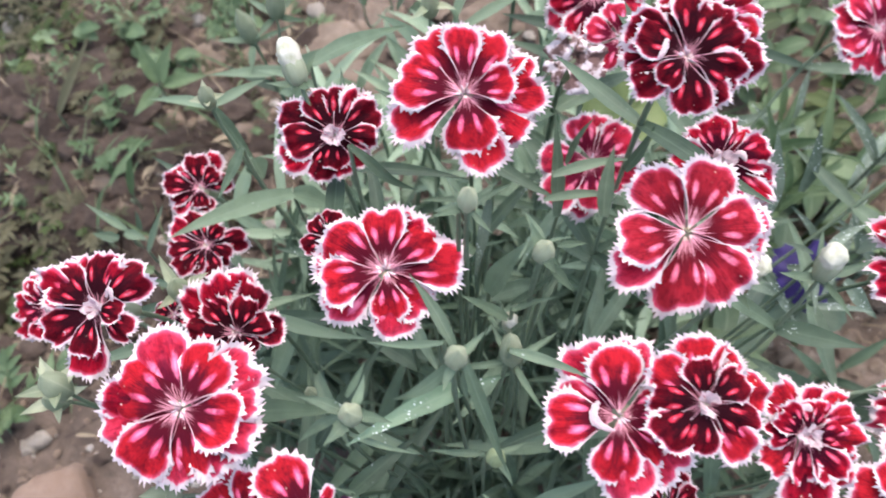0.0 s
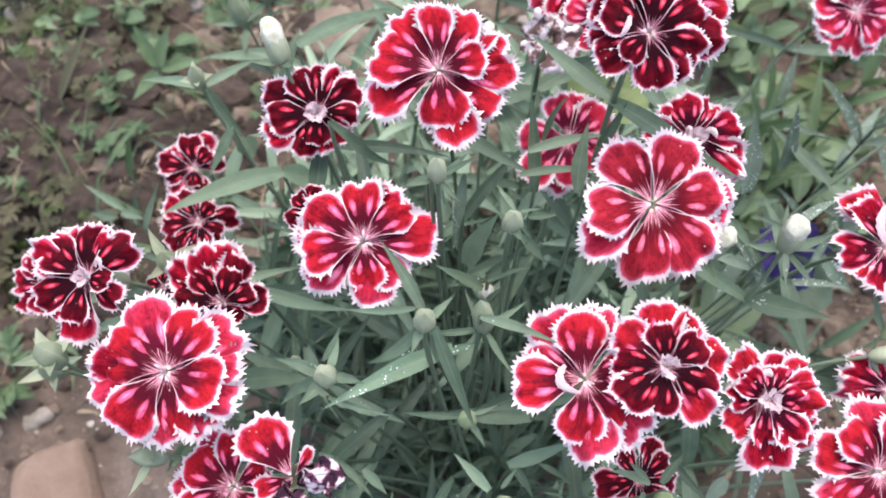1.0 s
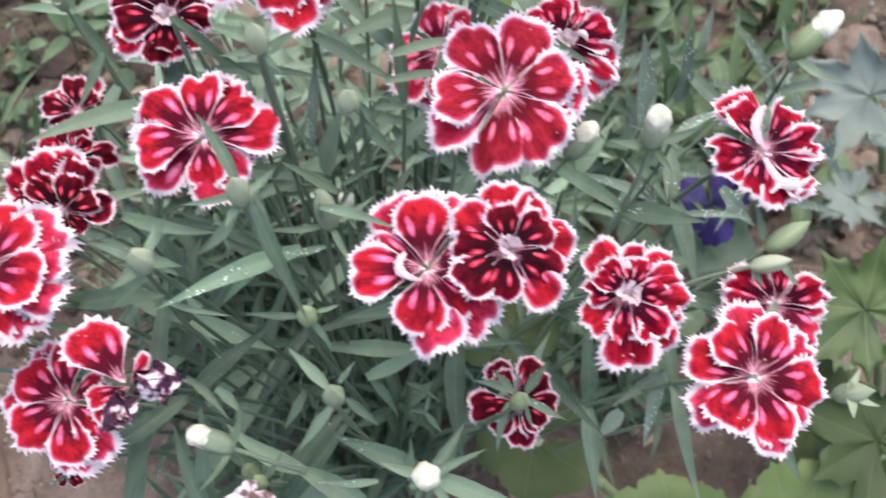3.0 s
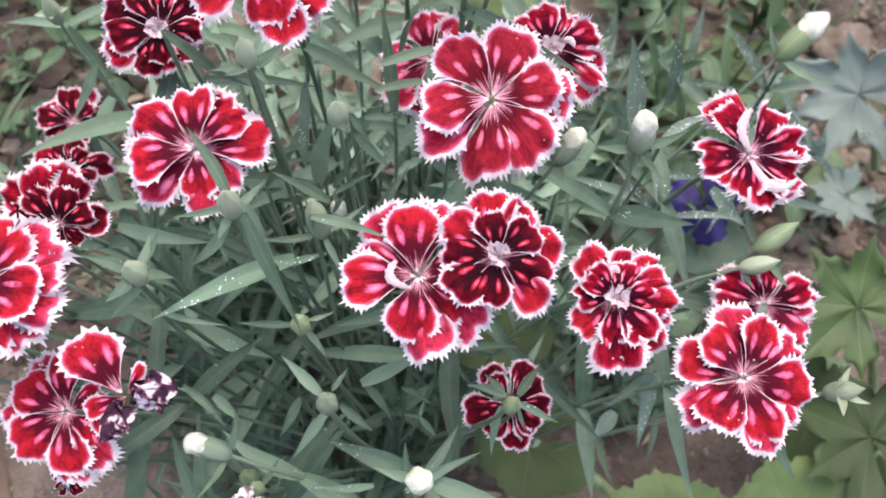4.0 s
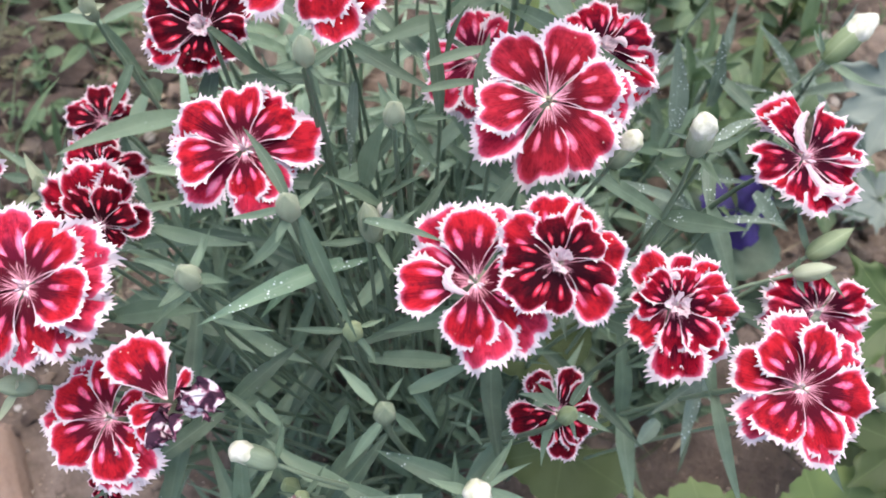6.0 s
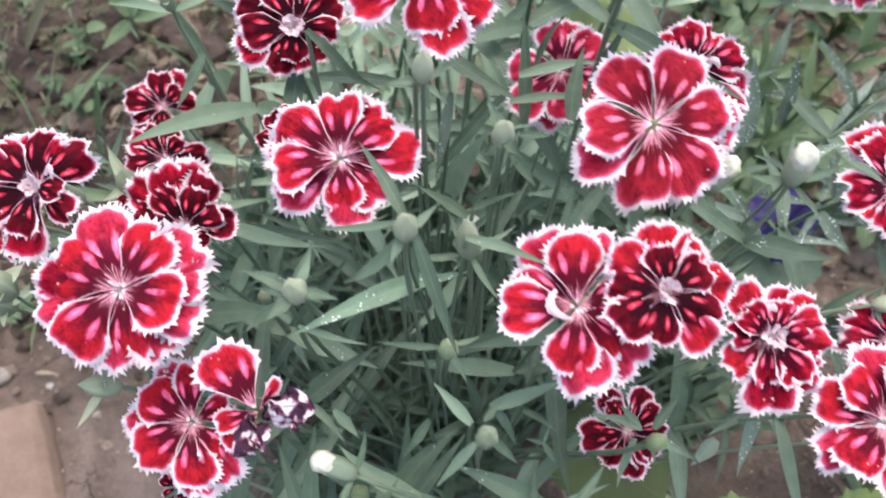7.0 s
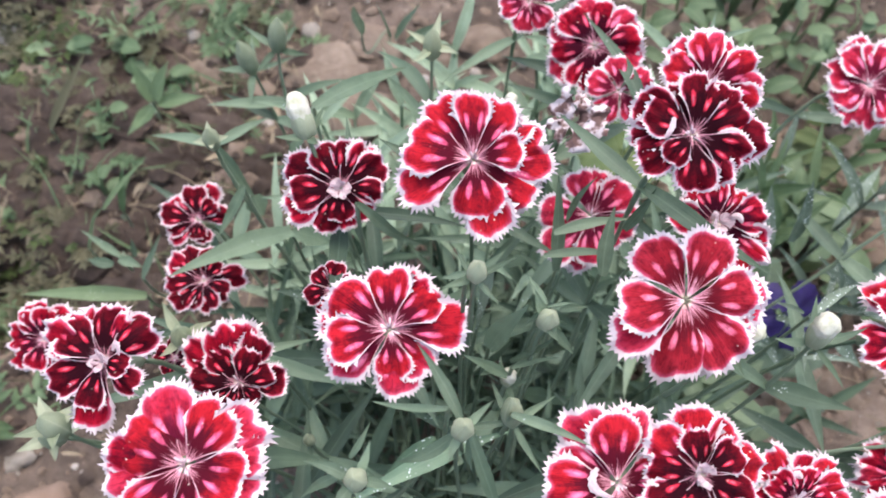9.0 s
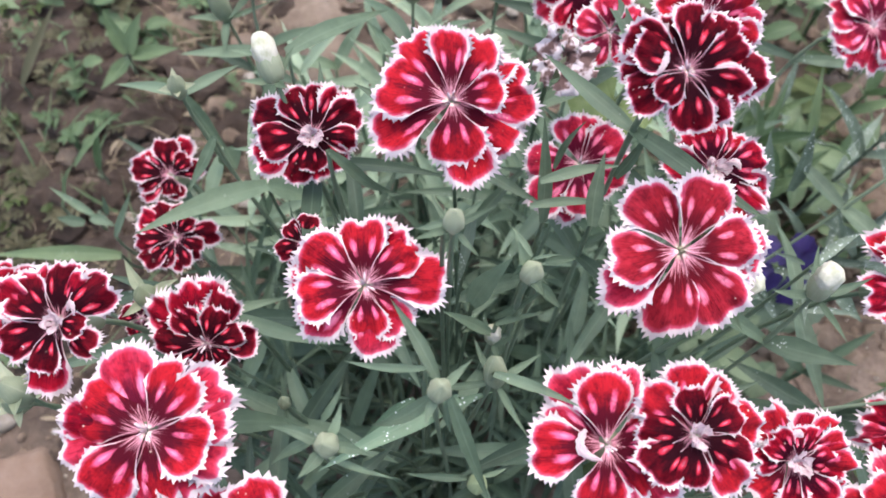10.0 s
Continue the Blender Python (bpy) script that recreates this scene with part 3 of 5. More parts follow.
# ---- ground ----
def ground_height(x, y):
    p = Vector((x, y, 0.0))
    h = 0.012 * noise.noise(p * 7) + (0.007 * noise.noise(p * 45 + Vector((9, 2, 0))) + 0.004 * noise.noise(p * 110)) * max(0.0, min(1.0, (y - 0.14) * 10)) + 0.007 * noise.noise(p * 22 + Vector((3, 1, 0))) + 0.0035 * noise.noise(p * 70) + 0.002 * noise.noise(p * 160)
    h -= 0.05 * math.exp(-((x + 0.225) ** 2 + (y - 0.222) ** 2) / 0.0011)
    return h * min(1.0, 1.5 / (1 + x * x + y * y)) - 0.004


def ground_sheet():
    steps = [-60, -25, -10, -5, -2.5, -1.4, -0.9, -0.7]
    fine = [-0.55 + 0.006 * k for k in range(184)]
    xs = steps + fine + [-v for v in reversed(steps)]
    bm = bmesh.new()
    rows = [[(x, y + 0.2, ground_height(x, y + 0.2)) for x in xs] for y in xs]
    uvs = [[(x, y) for x in xs] for y in xs]
    sheet(bm, rows, uvs)
    return tagged(part("ground", bm, soil), "bare crumbly brown garden soil with fine cracks", "soil", kind="structure")


ground_sheet()


def lump(bm, at, size, flat=0.7, seed=0.0, detail=2, rough=0.28):
    """A stone or clod: a ball pushed in and out."""
    made = bmesh.ops.create_icosphere(bm, subdivisions=detail, radius=1.0)["verts"]
    shift = Vector((seed, seed * 1.7, seed * 0.3))
    for v in made:
        k = 1 + rough * 2 * noise.noise(v.co * 1.3 + shift) + rough * 0.6 * noise.noise(v.co * 4 + shift)
        v.co = Vector(at) + Vector((v.co.x * size[0] * k, v.co.y * size[1] * k, v.co.z * size[2] * k * flat))


def stone(at, size, label, material, name="stone", group="stones", flat=0.7, rough=0.28):
    bm = bmesh.new()
    lump(bm, (0, 0, 0), size, flat, at[0] * 97 + at[1] * 31, 3 if max(size) > 0.012 else 2, rough)
    ob = part(name, bm, material)
    ob.location = (at[0], at[1], ground_height(at[0], at[1]) + size[2] * flat * 0.45)
    return tagged(ob, label, name.replace("_", " "), group)


def brick_piece():
    """A worn piece of fired clay brick, half sunk in the soil."""
    bm = bmesh.new()
    bmesh.ops.create_cube(bm, size=1.0)
    bmesh.ops.scale(bm, vec=(0.050, 0.110, 0.036), verts=bm.verts)
    bmesh.ops.bevel(bm, geom=bm.edges[:], offset=0.013, segments=4, affect="EDGES", profile=0.6)
    bmesh.ops.subdivide_edges(bm, edges=bm.edges[:], cuts=3, use_grid_fill=True)
    for v in bm.verts:
        n = noise.noise(v.co * 45) * 0.0028 + noise.noise(v.co * 130) * 0.0012
        v.co += v.co.normalized() * n
        if v.co.y > 0.0:
            v.co.x *= 1 - 3.5 * v.co.y
            if v.co.x < 0:
                v.co.x *= max(0.3, 1 - 50.0 * v.co.y ** 2)
            v.co.x += 0.10 * v.co.y
        v.co.z -= 0.12 * max(0.0, v.co.x) + 2.5 * max(0.0, v.co.y - 0.02) ** 2
    ob = part("brick", bm, clay)
    ob.matrix_world = pose(-0.1635, 0.061, -0.009, 3, -3, 24)
    return tagged(ob, "worn pinkish-brown piece of brick half sunk in soil", "brick")


brick_piece()

rocks = random.Random(3)
stone((-0.1943, 0.1273, 0.0100), (0.006, 0.005, 0.005), "small pale rounded pebble lying on the soil", pebble_pale, "pebble")
stone((-0.2117, 0.1210, 0.0100), (0.005, 0.004, 0.004), "small grey pebble lying on the soil", pebble_pale, "pebble")
stone((0.1007, 0.0635, 0.0100), (0.005, 0.0035, 0.0025), "small pinkish flat pebble under the leaves", clay, "pebble")
stone((-0.0334, 0.3316, 0.0100), (0.021, 0.017, 0.016), "rusty brown clod of dry soil behind the flowers", clod, "clod")
stone((-0.0491, 0.3665, 0.0100), (0.024, 0.016, 0.014), "rusty brown clod of dry soil behind the flowers", clod, "clod")
stone((-0.0097, 0.3173, 0.0100), (0.016, 0.013, 0.012), "brown clod of dry soil behind the flowers", clod, "clod")
stone((-0.0267, 0.3883, 0.0100), (0.02, 0.013, 0.012), "brown clod of dry soil behind the flowers", clod, "clod")
stone((-0.1327, 0.3626, 0.0100), (0.02, 0.014, 0.012), "brown clod of dry soil among the weeds", clod, "clod")
stone((-0.2215, 0.3565, 0.0100), (0.015, 0.011, 0.012), "pinkish brown clod of dry soil among the weeds", clod, "clod")
stone((-0.1932, 0.3283, 0.0100), (0.011, 0.009, 0.009), "brown clod of dry soil among the weeds", clod, "clod")
stone((0.1653, 0.4082, 0.0100), (0.018, 0.013, 0.012), "reddish brown clod of dry soil behind the flowers", clod, "clod")
stone((0.0422, 0.3916, 0.0100), (0.018, 0.013, 0.012), "reddish brown clod of dry soil behind the flowers", clod, "clod")
stone((0.3015, 0.3308, 0.0100), (0.018, 0.013, 0.012), "reddish brown clod of dry soil behind the flowers", clod, "clod")
stone((0.2003, 0.3178, 0.0100), (0.014, 0.011, 0.010), "reddish brown clod of dry soil behind the flowers", clod, "clod")
stone((-0.2448, 0.3792, 0.0120), (0.010, 0.008, 0.009), "small whitish stone among the weeds", pebble_pale, "stone")
stone((-0.1896, 0.1300, 0.0100), (0.006, 0.005, 0.005), "small pale stone on the soil by the brick", pebble_pale, "pebble")
stone((-0.2228, 0.3352, 0.0100), (0.007, 0.005, 0.005), "small grey stone among the weeds", pebble_pale, "pebble")


for k in range(46):
    x, y = rocks.uniform(0.13, 0.32), rocks.uniform(0.20, 0.36)
    if k % 4 == 0:
        x, y = rocks.uniform(-0.08, 0.10), rocks.uniform(0.29, 0.42)
    size = 0.003 + 0.010 * rocks.random() ** 2
    stone((x, y, 0.01), (size * rocks.uniform(0.9, 1.5), size, size * 0.9), "pinkish brown clod of dry soil on the bed", clod, "clod")


def crumb_field(name, count, scale, material, label, category, bed=None):
    """Loose crumbs all over the bed."""
    bm = bmesh.new()
    bmesh.ops.create_icosphere(bm, subdivisions=1, radius=1.0)
    ball = np.array([v.co[:] for v in bm.verts])
    tris = np.array([[v.index for v in f.verts] for f in bm.faces])
    bm.free()
    points, faces = [], []
    for k in range(count):
        x, y = (rocks.uniform(-0.36, 0.42), rocks.uniform(-0.05, 0.62)) if k < 6400 else (rocks.uniform(0.12, 0.30), rocks.uniform(0.17, 0.34))
        if bed:
            x, y = rocks.gauss(bed[0], bed[2]), rocks.gauss(bed[1], bed[2])
        s = scale * (0.0009 + 0.0052 * rocks.random() ** 4.5)
        if y > 0.18 and x < 0.02 or k > 6400:
            s *= 1.25
        elif y < 0.17:
            s *= 0.55
        rough = 1 + np.array([rocks.uniform(-0.3, 0.3) for _ in ball])[:, None]
        shape = np.array((s * rocks.uniform(0.8, 1.4), s, s * rocks.uniform(0.5, 0.8)))
        faces.extend((tris + len(ball) * len(points)).tolist())
        points.append(ball * rough * shape + (x, y, ground_height(x, y) + s * 0.3))
    me = bpy.data.meshes.new(name)
    me.from_pydata(np.concatenate(points).tolist(), [], faces)
    me.materials.append(material)
    return tagged(new(name, me), label, category, kind="stuff")


crumb_field("soil_crumbs", 7600, 1.0, clod, "loose crumbs and lumps of dry brown soil", "soil")
# darker crumbs, densest round one spot among the left-hand weeds
crumb_field("dark_crumbs", 3600, 1.5, soil_dark, "dark crumbs of soil under the weeds", "soil", (-0.23, 0.285, 0.075))
crumb_field("grit", 900, 0.75, pebble_pale, "pale grit and tiny stones strewn over the soil", "grit")

# ---- blooms ----


def ring(count, start, length, half, layer, wobble=0.0, seed=1):
    luck = random.Random(seed)
    return [(start + 360 * k / count + luck.uniform(-8, 8) * (wobble > 0), length * (1 + luck.uniform(-wobble, wobble)), half, layer) for k in range(count)]


flower((0.0017, 0.1161, 0.2560), 0.0179, [
    (148, 0.98, 30, 3), (94, 0.86, 28, 2), (42, 0.85, 27, 3), (6, 1.06, 20, 1), (-27, 0.72, 22, 1), (-82, 0.69, 31, 3), (-81, 0.91, 23, 0),
    (194, 0.90, 28, 4), (218, 1.01, 21, 0), (63, 0.90, 16, 0, "wine"), (174, 1.00, 15, 0), (-45, 0.82, 18, 0)],
    petal_red, "bright red pink with pink spots and white fringe", 18, 0, petal_rose, "pale")
flower((0.0716, 0.1230, 0.2640), 0.0182, [
    (122, 0.97, 30, 2), (68, 1.01, 27, 3), (6, 0.88, 29, 4), (3, 1.10, 24, 0), (-50, 1.02, 30, 3), (-93, 1.07, 23, 1), (192, 0.93, 33, 4),
    (212, 1.09, 16, 0), (-20, 0.94, 15, 0)],
    petal_brick, "large red pink with six broad petals, wide open", 18, -2, petal_rose, "green")
flower((-0.0424, 0.0825, 0.2565), 0.0171, [
    (58, 0.94, 35, 3), (-18, 0.86, 38, 4), (-74, 0.94, 29, 2), (228, 1.01, 30, 3), (150, 0.98, 45, 2), (112, 1.11, 25, 0), (36, 1.18, 17, 0),
    (2, 1.05, 12, 0), (-24, 1.08, 15, 0), (-48, 1.04, 16, 0), (172, 1.12, 12, 0, "wine"), (190, 1.13, 16, 0), (-100, 1.04, 20, 0)],
    petal_red, "large bright red pink with pink spots, wide open", 16, 2, petal_rose, "pale")
flower((0.0201, 0.1506, 0.2790), 0.0175, [
    (168, 0.96, 35, 3), (122, 0.99, 21, 1), (93, 0.91, 14, 2), (62, 0.93, 23, 1), (10, 0.67, 27, 4), (16, 1.02, 19, 2), (-6, 1.08, 12, 0),
    (-30, 0.96, 22, 1), (-82, 0.81, 38, 4), (-72, 1.11, 16, 0), (207, 1.12, 15, 1), (44, 0.91, 16, 0)],
    petal_red, "large double red pink, tall behind the others", 22, -2, petal_red, "pale")
flower((-0.0137, 0.1587, 0.2470), 0.0142, [
    (190, 0.97, 31, 3), (160, 1.15, 19, 1), (204, 1.17, 18, 0), (118, 0.91, 24, 3), (80, 0.96, 25, 2), (32, 1.00, 22, 2), (-3, 0.79, 18, 3),
    (-42, 0.80, 16, 1), (-96, 0.67, 44, 4), (247, 0.93, 22, 1), (-78, 0.82, 14, 0), (55, 1.00, 16, 0)],
    petal_dark, "dark maroon double pink with thin white edges", 26, 4, petal_wine, "curl", pale=())
flower((-0.0642, 0.1056, 0.2575), 0.0123, [
    (143, 1.01, 32, 3), (88, 1.10, 21, 2), (38, 1.21, 22, 2), (-12, 0.57, 36, 4), (-40, 0.87, 23, 1), (255, 0.95, 18, 3), (258, 1.33, 16, 0),
    (207, 1.17, 20, 2), (160, 1.33, 17, 0, "wine"), (118, 1.15, 13, 0, "wine"), (62, 1.00, 14, 0), (232, 0.83, 16, 1)],
    petal_dark, "dark maroon double pink with a ragged white edge", 18, -6, petal_wine, "curl", pale=((((0.2, 0.2), (0.34, 0.5), (0.36, 0.12)), 0.06),))
flower((-0.1210, 0.1413, 0.1593), 0.0139, ring(6, 20, 0.85, 32, 2, 0.1, 4) + ring(6, 50, 1.0, 28, 0, 0.05, 5), petal_wine, "small wine-red pink tucked under a darker bloom", 20, -12)
flower((-0.0768, 0.1932, 0.1500), 0.0127, [
    (97, 1.04, 28, 2), (172, 1.16, 18, 2), (150, 1.09, 16, 0), (203, 0.99, 17, 2), (-90, 0.61, 44, 3), (-70, 0.75, 30, 1), (45, 0.78, 26, 3),
    (15, 0.95, 17, 1), (68, 1.19, 14, 0), (225, 1.06, 14, 0)],
    petal_dark, "small dark maroon pink low down, half hidden by a leaf", 20, 0, petal_wine, "pale")
flower((-0.0662, 0.1608, 0.1700), 0.0138, [
    (12, 1.03, 16, 1), (50, 0.62, 28, 3), (-25, 0.75, 24, 3), (-70, 0.85, 22, 2), (225, 1.01, 17, 1), (183, 1.00, 20, 2), (155, 1.05, 17, 0, "wine"),
    (120, 0.97, 20, 1), (85, 0.84, 18, 2), (250, 0.79, 18, 2)],
    petal_dark, "small dark maroon pink beneath a long green leaf", 14, 0, petal_dark, "pale")
flower((-0.0369, 0.1075, 0.2360), 0.0159, [
    (168, 0.80, 22, 3), (125, 0.72, 20, 2), (72, 0.65, 26, 4), (65, 0.89, 16, 1), (25, 0.61, 20, 3), (5, 0.79, 20, 1), (112, 1.00, 18, 0),
    (86, 1.02, 14, 0), (148, 1.07, 13, 0), (-40, 0.44, 26, 2), (200, 0.63, 20, 1), (-80, 0.40, 30, 1), (240, 0.47, 24, 1)],
    petal_dark, "dark maroon double pink leaning away, behind a red bloom", 34, 6, petal_wine, "pale")
flower((0.0539, 0.0807, 0.2600), 0.0162, [
    (97, 0.97, 33, 3), (125, 1.15, 18, 0), (153, 0.93, 15, 0), (183, 1.03, 30, 3), (-98, 0.89, 33, 4), (-78, 1.17, 19, 0), (-40, 1.15, 18, 0),
    (-52, 0.83, 22, 1), (77, 1.10, 15, 0), (20, 0.73, 26, 1), (-15, 0.73, 24, 1)],
    petal_red, "red pink with a pale curled petal at its throat", 16, -4, petal_rose, "pale", pale=((((-0.28, 0.2), (-0.52, -0.08), (-0.08, -0.18)), 0.065),))
flower((0.0706, 0.0822, 0.2660), 0.0132, [
    (94, 0.74, 34, 3), (38, 0.82, 33, 4), (172, 0.89, 28, 3), (218, 1.05, 26, 2), (-105, 0.86, 33, 4), (-28, 0.96, 30, 3), (-50, 1.16, 15, 0),
    (12, 1.13, 24, 0), (90, 1.14, 24, 0), (60, 1.04, 16, 0), (140, 1.07, 22, 1, "red")],
    petal_dark, "very dark maroon pink with a bright white rim", 14, 2, petal_red, "curl", pale=())
flower((0.0986, 0.0804, 0.2450), 0.0132, [
    (122, 1.07, 28, 1, "red"), (128, 0.73, 22, 3), (68, 0.93, 30, 2), (84, 0.63, 18, 4), (35, 1.13, 21, 0), (2, 1.12, 25, 1), (5, 0.77, 25, 4),
    (-55, 0.96, 29, 4), (-52, 1.30, 23, 0), (-8, 1.28, 18, 0), (-90, 1.35, 25, 1), (-97, 0.84, 20, 3), (215, 0.92, 24, 0), (178, 0.74, 24, 1),
    (150, 0.67, 18, 3), (-28, 1.02, 24, 1), (60, 0.72, 22, 3), (-72, 1.12, 22, 0), (15, 1.10, 22, 0)],
    petal_wine, "wine-red double pink with a pale furled heart", 20, 10, petal_red, "curl", pale=((((-0.2, 0.25), (-0.02, 0.75), (0.12, 0.3)), 0.07),))
flower((0.1346, 0.0679, 0.2195), 0.0166, [
    (126, 0.95, 35, 3), (62, 0.97, 30, 2), (-12, 1.05, 35, 3), (-72, 1.01, 25, 2), (228, 0.96, 38, 3), (160, 1.09, 20, 1, "red"), (213, 1.14, 18, 0),
    (-76, 1.22, 15, 0), (-48, 1.07, 14, 0), (25, 1.11, 18, 0), (95, 1.15, 18, 0)],
    petal_red, "large red pink with pink spots, near broad leaves", 16, 6, petal_rose, "pale")
flower((0.1498, 0.0938, 0.2030), 0.0154, [
    (25, 0.88, 27, 3), (80, 0.71, 14, 2), (150, 1.05, 20, 1), (172, 1.00, 14, 0), (-5, 1.01, 13, 0), (-38, 1.08, 20, 0), (115, 0.76, 16, 1),
    (200, 0.80, 20, 1)],
    petal_wine, "wine-red pink half hidden behind a red bloom", 24, 4, petal_rose, "pale")
flower((0.1429, 0.1273, 0.2290), 0.0153, [
    (124, 1.01, 29, 2), (115, 1.23, 16, 0), (55, 1.01, 29, 2), (13, 1.07, 20, 1), (-25, 1.04, 17, 1), (187, 1.01, 29, 2), (255, 0.87, 22, 2),
    (-74, 1.08, 18, 1), (-47, 1.13, 16, 0), (215, 0.90, 16, 0)],
    petal_wine, "wine-red pink with two pale curled petals in front", 16, 12, petal_red, "pale", pale=((((0.06, 0.78), (-0.46, 0.38), (-0.06, 0.02)), 0.095), (((-0.03, -0.14), (0.2, -0.95), (0.82, -0.46)), 0.095)))
flower((-0.0304, 0.0606, 0.2300), 0.0152, [
    (150, 0.92, 37, 3), (212, 1.00, 32, 2), (-80, 1.00, 28, 3), (-40, 0.79, 24, 3), (-87, 1.17, 19, 0), (-52, 1.15, 14, 0), (120, 1.02, 14, 0),
    (97, 0.92, 16, 1), (178, 1.06, 12, 0), (30, 0.67, 26, 1)],
    petal_red, "bright red pink beside a fading bloom", 14, -4, petal_rose, "pale")
flower((0.0777, 0.0696, 0.1920), 0.0127, [
    (120, 1.01, 19, 1), (125, 0.79, 18, 3), (67, 1.07, 15, 1), (60, 0.83, 13, 3), (30, 0.92, 18, 2), (-5, 0.97, 15, 0), (-45, 0.80, 27, 3),
    (-82, 1.01, 19, 1), (230, 0.84, 22, 2), (197, 0.69, 27, 4), (185, 1.11, 18, 1), (-65, 0.83, 14, 2)],
    petal_dark, "small dark maroon pink low over the soil", 12, 4, petal_dark, "green")
flower((0.0581, 0.1644, 0.2240), 0.0155, [
    (42, 0.93, 31, 2), (105, 0.93, 23, 2), (78, 0.89, 18, 1), (175, 0.98, 25, 2), (220, 1.16, 21, 1), (247, 1.13, 17, 0), (270, 0.95, 22, 2),
    (-50, 0.79, 26, 2), (10, 0.98, 22, 0, "rose"), (-20, 0.89, 18, 0, "rose")],
    petal_rose, "rosy red pink behind crossing narrow leaves", 24, -8, petal_rose, "pale")
flower((0.0902, 0.1568, 0.2380), 0.0134, [
    (100, 0.95, 27, 2), (72, 0.88, 16, 1), (12, 1.07, 32, 3), (-22, 1.30, 16, 1), (-43, 1.40, 12, 0), (175, 1.02, 24, 2), (140, 0.95, 20, 1),
    (40, 0.95, 16, 0)],
    petal_wine, "wine-red pink peeping out behind a larger one", 26, 6, petal_red, "curl", pale=((((0.2, 0.1), (0.42, 0.25), (0.5, -0.05)), 0.07), (((-0.15, 0.05), (-0.12, 0.3), (-0.05, 0.02)), 0.06)))
flower((0.0664, 0.1490, 0.2960), 0.0132, [
    (-86, 0.95, 28, 2), (224, 0.62, 33, 4), (210, 1.00, 29, 1), (152, 0.90, 37, 3), (147, 1.10, 21, 0), (82, 1.00, 26, 2), (55, 1.02, 18, 1),
    (25, 1.00, 22, 2), (1, 1.28, 19, 0), (-24, 0.97, 23, 4), (-55, 0.97, 14, 0), (180, 1.00, 14, 0), (108, 0.97, 14, 0)],
    petal_dark, "very dark maroon double pink, tallest of the clump", 24, -2, petal_dark, "pale", pale=((((-0.33, 0.30), (-0.36, 0.06), (-0.50, -0.10)), 0.05), (((0.30, -0.07), (0.55, 0.14), (0.76, 0.02)), 0.06)))
flower((0.0833, 0.1859, 0.2620), 0.0148, ring(6, 35, 0.95, 30, 2, 0.06, 14) + ring(5, 60, 1.03, 26, 0, 0.04, 15), petal_red, "red pink mostly hidden behind a dark bloom", 30, 4, petal_rose)
flower((0.0639, 0.2322, 0.2150), 0.0167, ring(6, 10, 0.92, 32, 2, 0.06, 11) + ring(6, 40, 1.02, 26, 0, 0.05, 12), petal_wine, "rosy red pink standing at the back", 32, -4, petal_rose)
flower((0.0694, 0.2102, 0.2220), 0.0119, ring(5, 25, 0.95, 33, 2, 0.06, 16), petal_rose, "small rose-red pink at the back", 34, 4)
flower((0.1689, 0.2385, 0.1900), 0.0173, ring(6, 20, 0.9, 32, 2, 0.06, 21) + ring(6, 52, 1.02, 27, 0, 0.05, 22), petal_rose, "rose-red pink apart from the others, over leafy weeds", 28, 8)
flower((0.0426, 0.2540, 0.2100), 0.0118, ring(6, 20, 0.95, 32, 2, 0.06, 23), petal_rose, "small rose-red pink at the far back", 34, 0)
flower((-0.0151, 0.1337, 0.2360), 0.0080, ring(6, 20, 0.95, 32, 2, 0.06, 31), petal_dark, "small dark maroon pink behind a red bloom", 20, -10)
flower((-0.0602, 0.1198, 0.2140), 0.0064, ring(5, 20, 0.95, 34, 2, 0.06, 33), petal_dark, "very small dark maroon pink behind a bud", 20, -10)
flower((-0.0398, 0.0504, 0.2000), 0.0049, ring(5, 10, 0.95, 34, 2, 0.06, 35), petal_dark, "very small dark pink low over the soil", 20, -4)


def fading_flower(at, radius, fresh, shrivelled, label, toward=14, right=0, tint=None):
    """A bloom past its best: some fresh petals, the others shrunk and pale."""
    at = Vector(at)
    luck = random.Random(int(abs(at.x * 5000 + at.y * 900)))
    owner = thing("fading_dianthus", at, label, "flower", "pinks in bloom")
    turn = frame_of(toward, right).to_4x4()
    for angle, length, half, layer in fresh:
        bm = petal_mesh(radius, angle, length, half, layer, luck)
        bmesh.ops.transform(bm, matrix=turn, verts=bm.verts)
        part("petal", bm, petal_red, owner)
    for angle, length, half in shrivelled:
        bm = petal_mesh(radius, angle, length, half, 1, luck, teeth=10, cup=0.25, curl=luck.uniform(0.0, 0.25))
        for v in bm.verts:
            v.co += 0.22 * radius * Vector((noise.noise(v.co * 420), noise.noise(v.co * 420 + Vector((5, 0, 0))), 1.5 * noise.noise(v.co * 330 + Vector((0, 9, 0)))))
        bmesh.ops.transform(bm, matrix=turn, verts=bm.verts)
        part("withered_petal", bm, tint or withered, owner, "shrunken whitish petal with dark streaks")
    bm = bmesh.new()
    lathe(bm, [(0.0009, -0.019), (0.0024, -0.0175), (0.0029, -0.010), (0.0027, -0.003), (0.0030, -0.0005)], 10)
    bmesh.ops.transform(bm, matrix=turn, verts=bm.verts)
    part("calyx", bm, calyx_green, owner)
    way = -(turn.to_3x3() @ Vector((0, 0, 1)))
    stem_parts(owner, at, at + way * 0.0185, way, foot_of(at))
    return owner


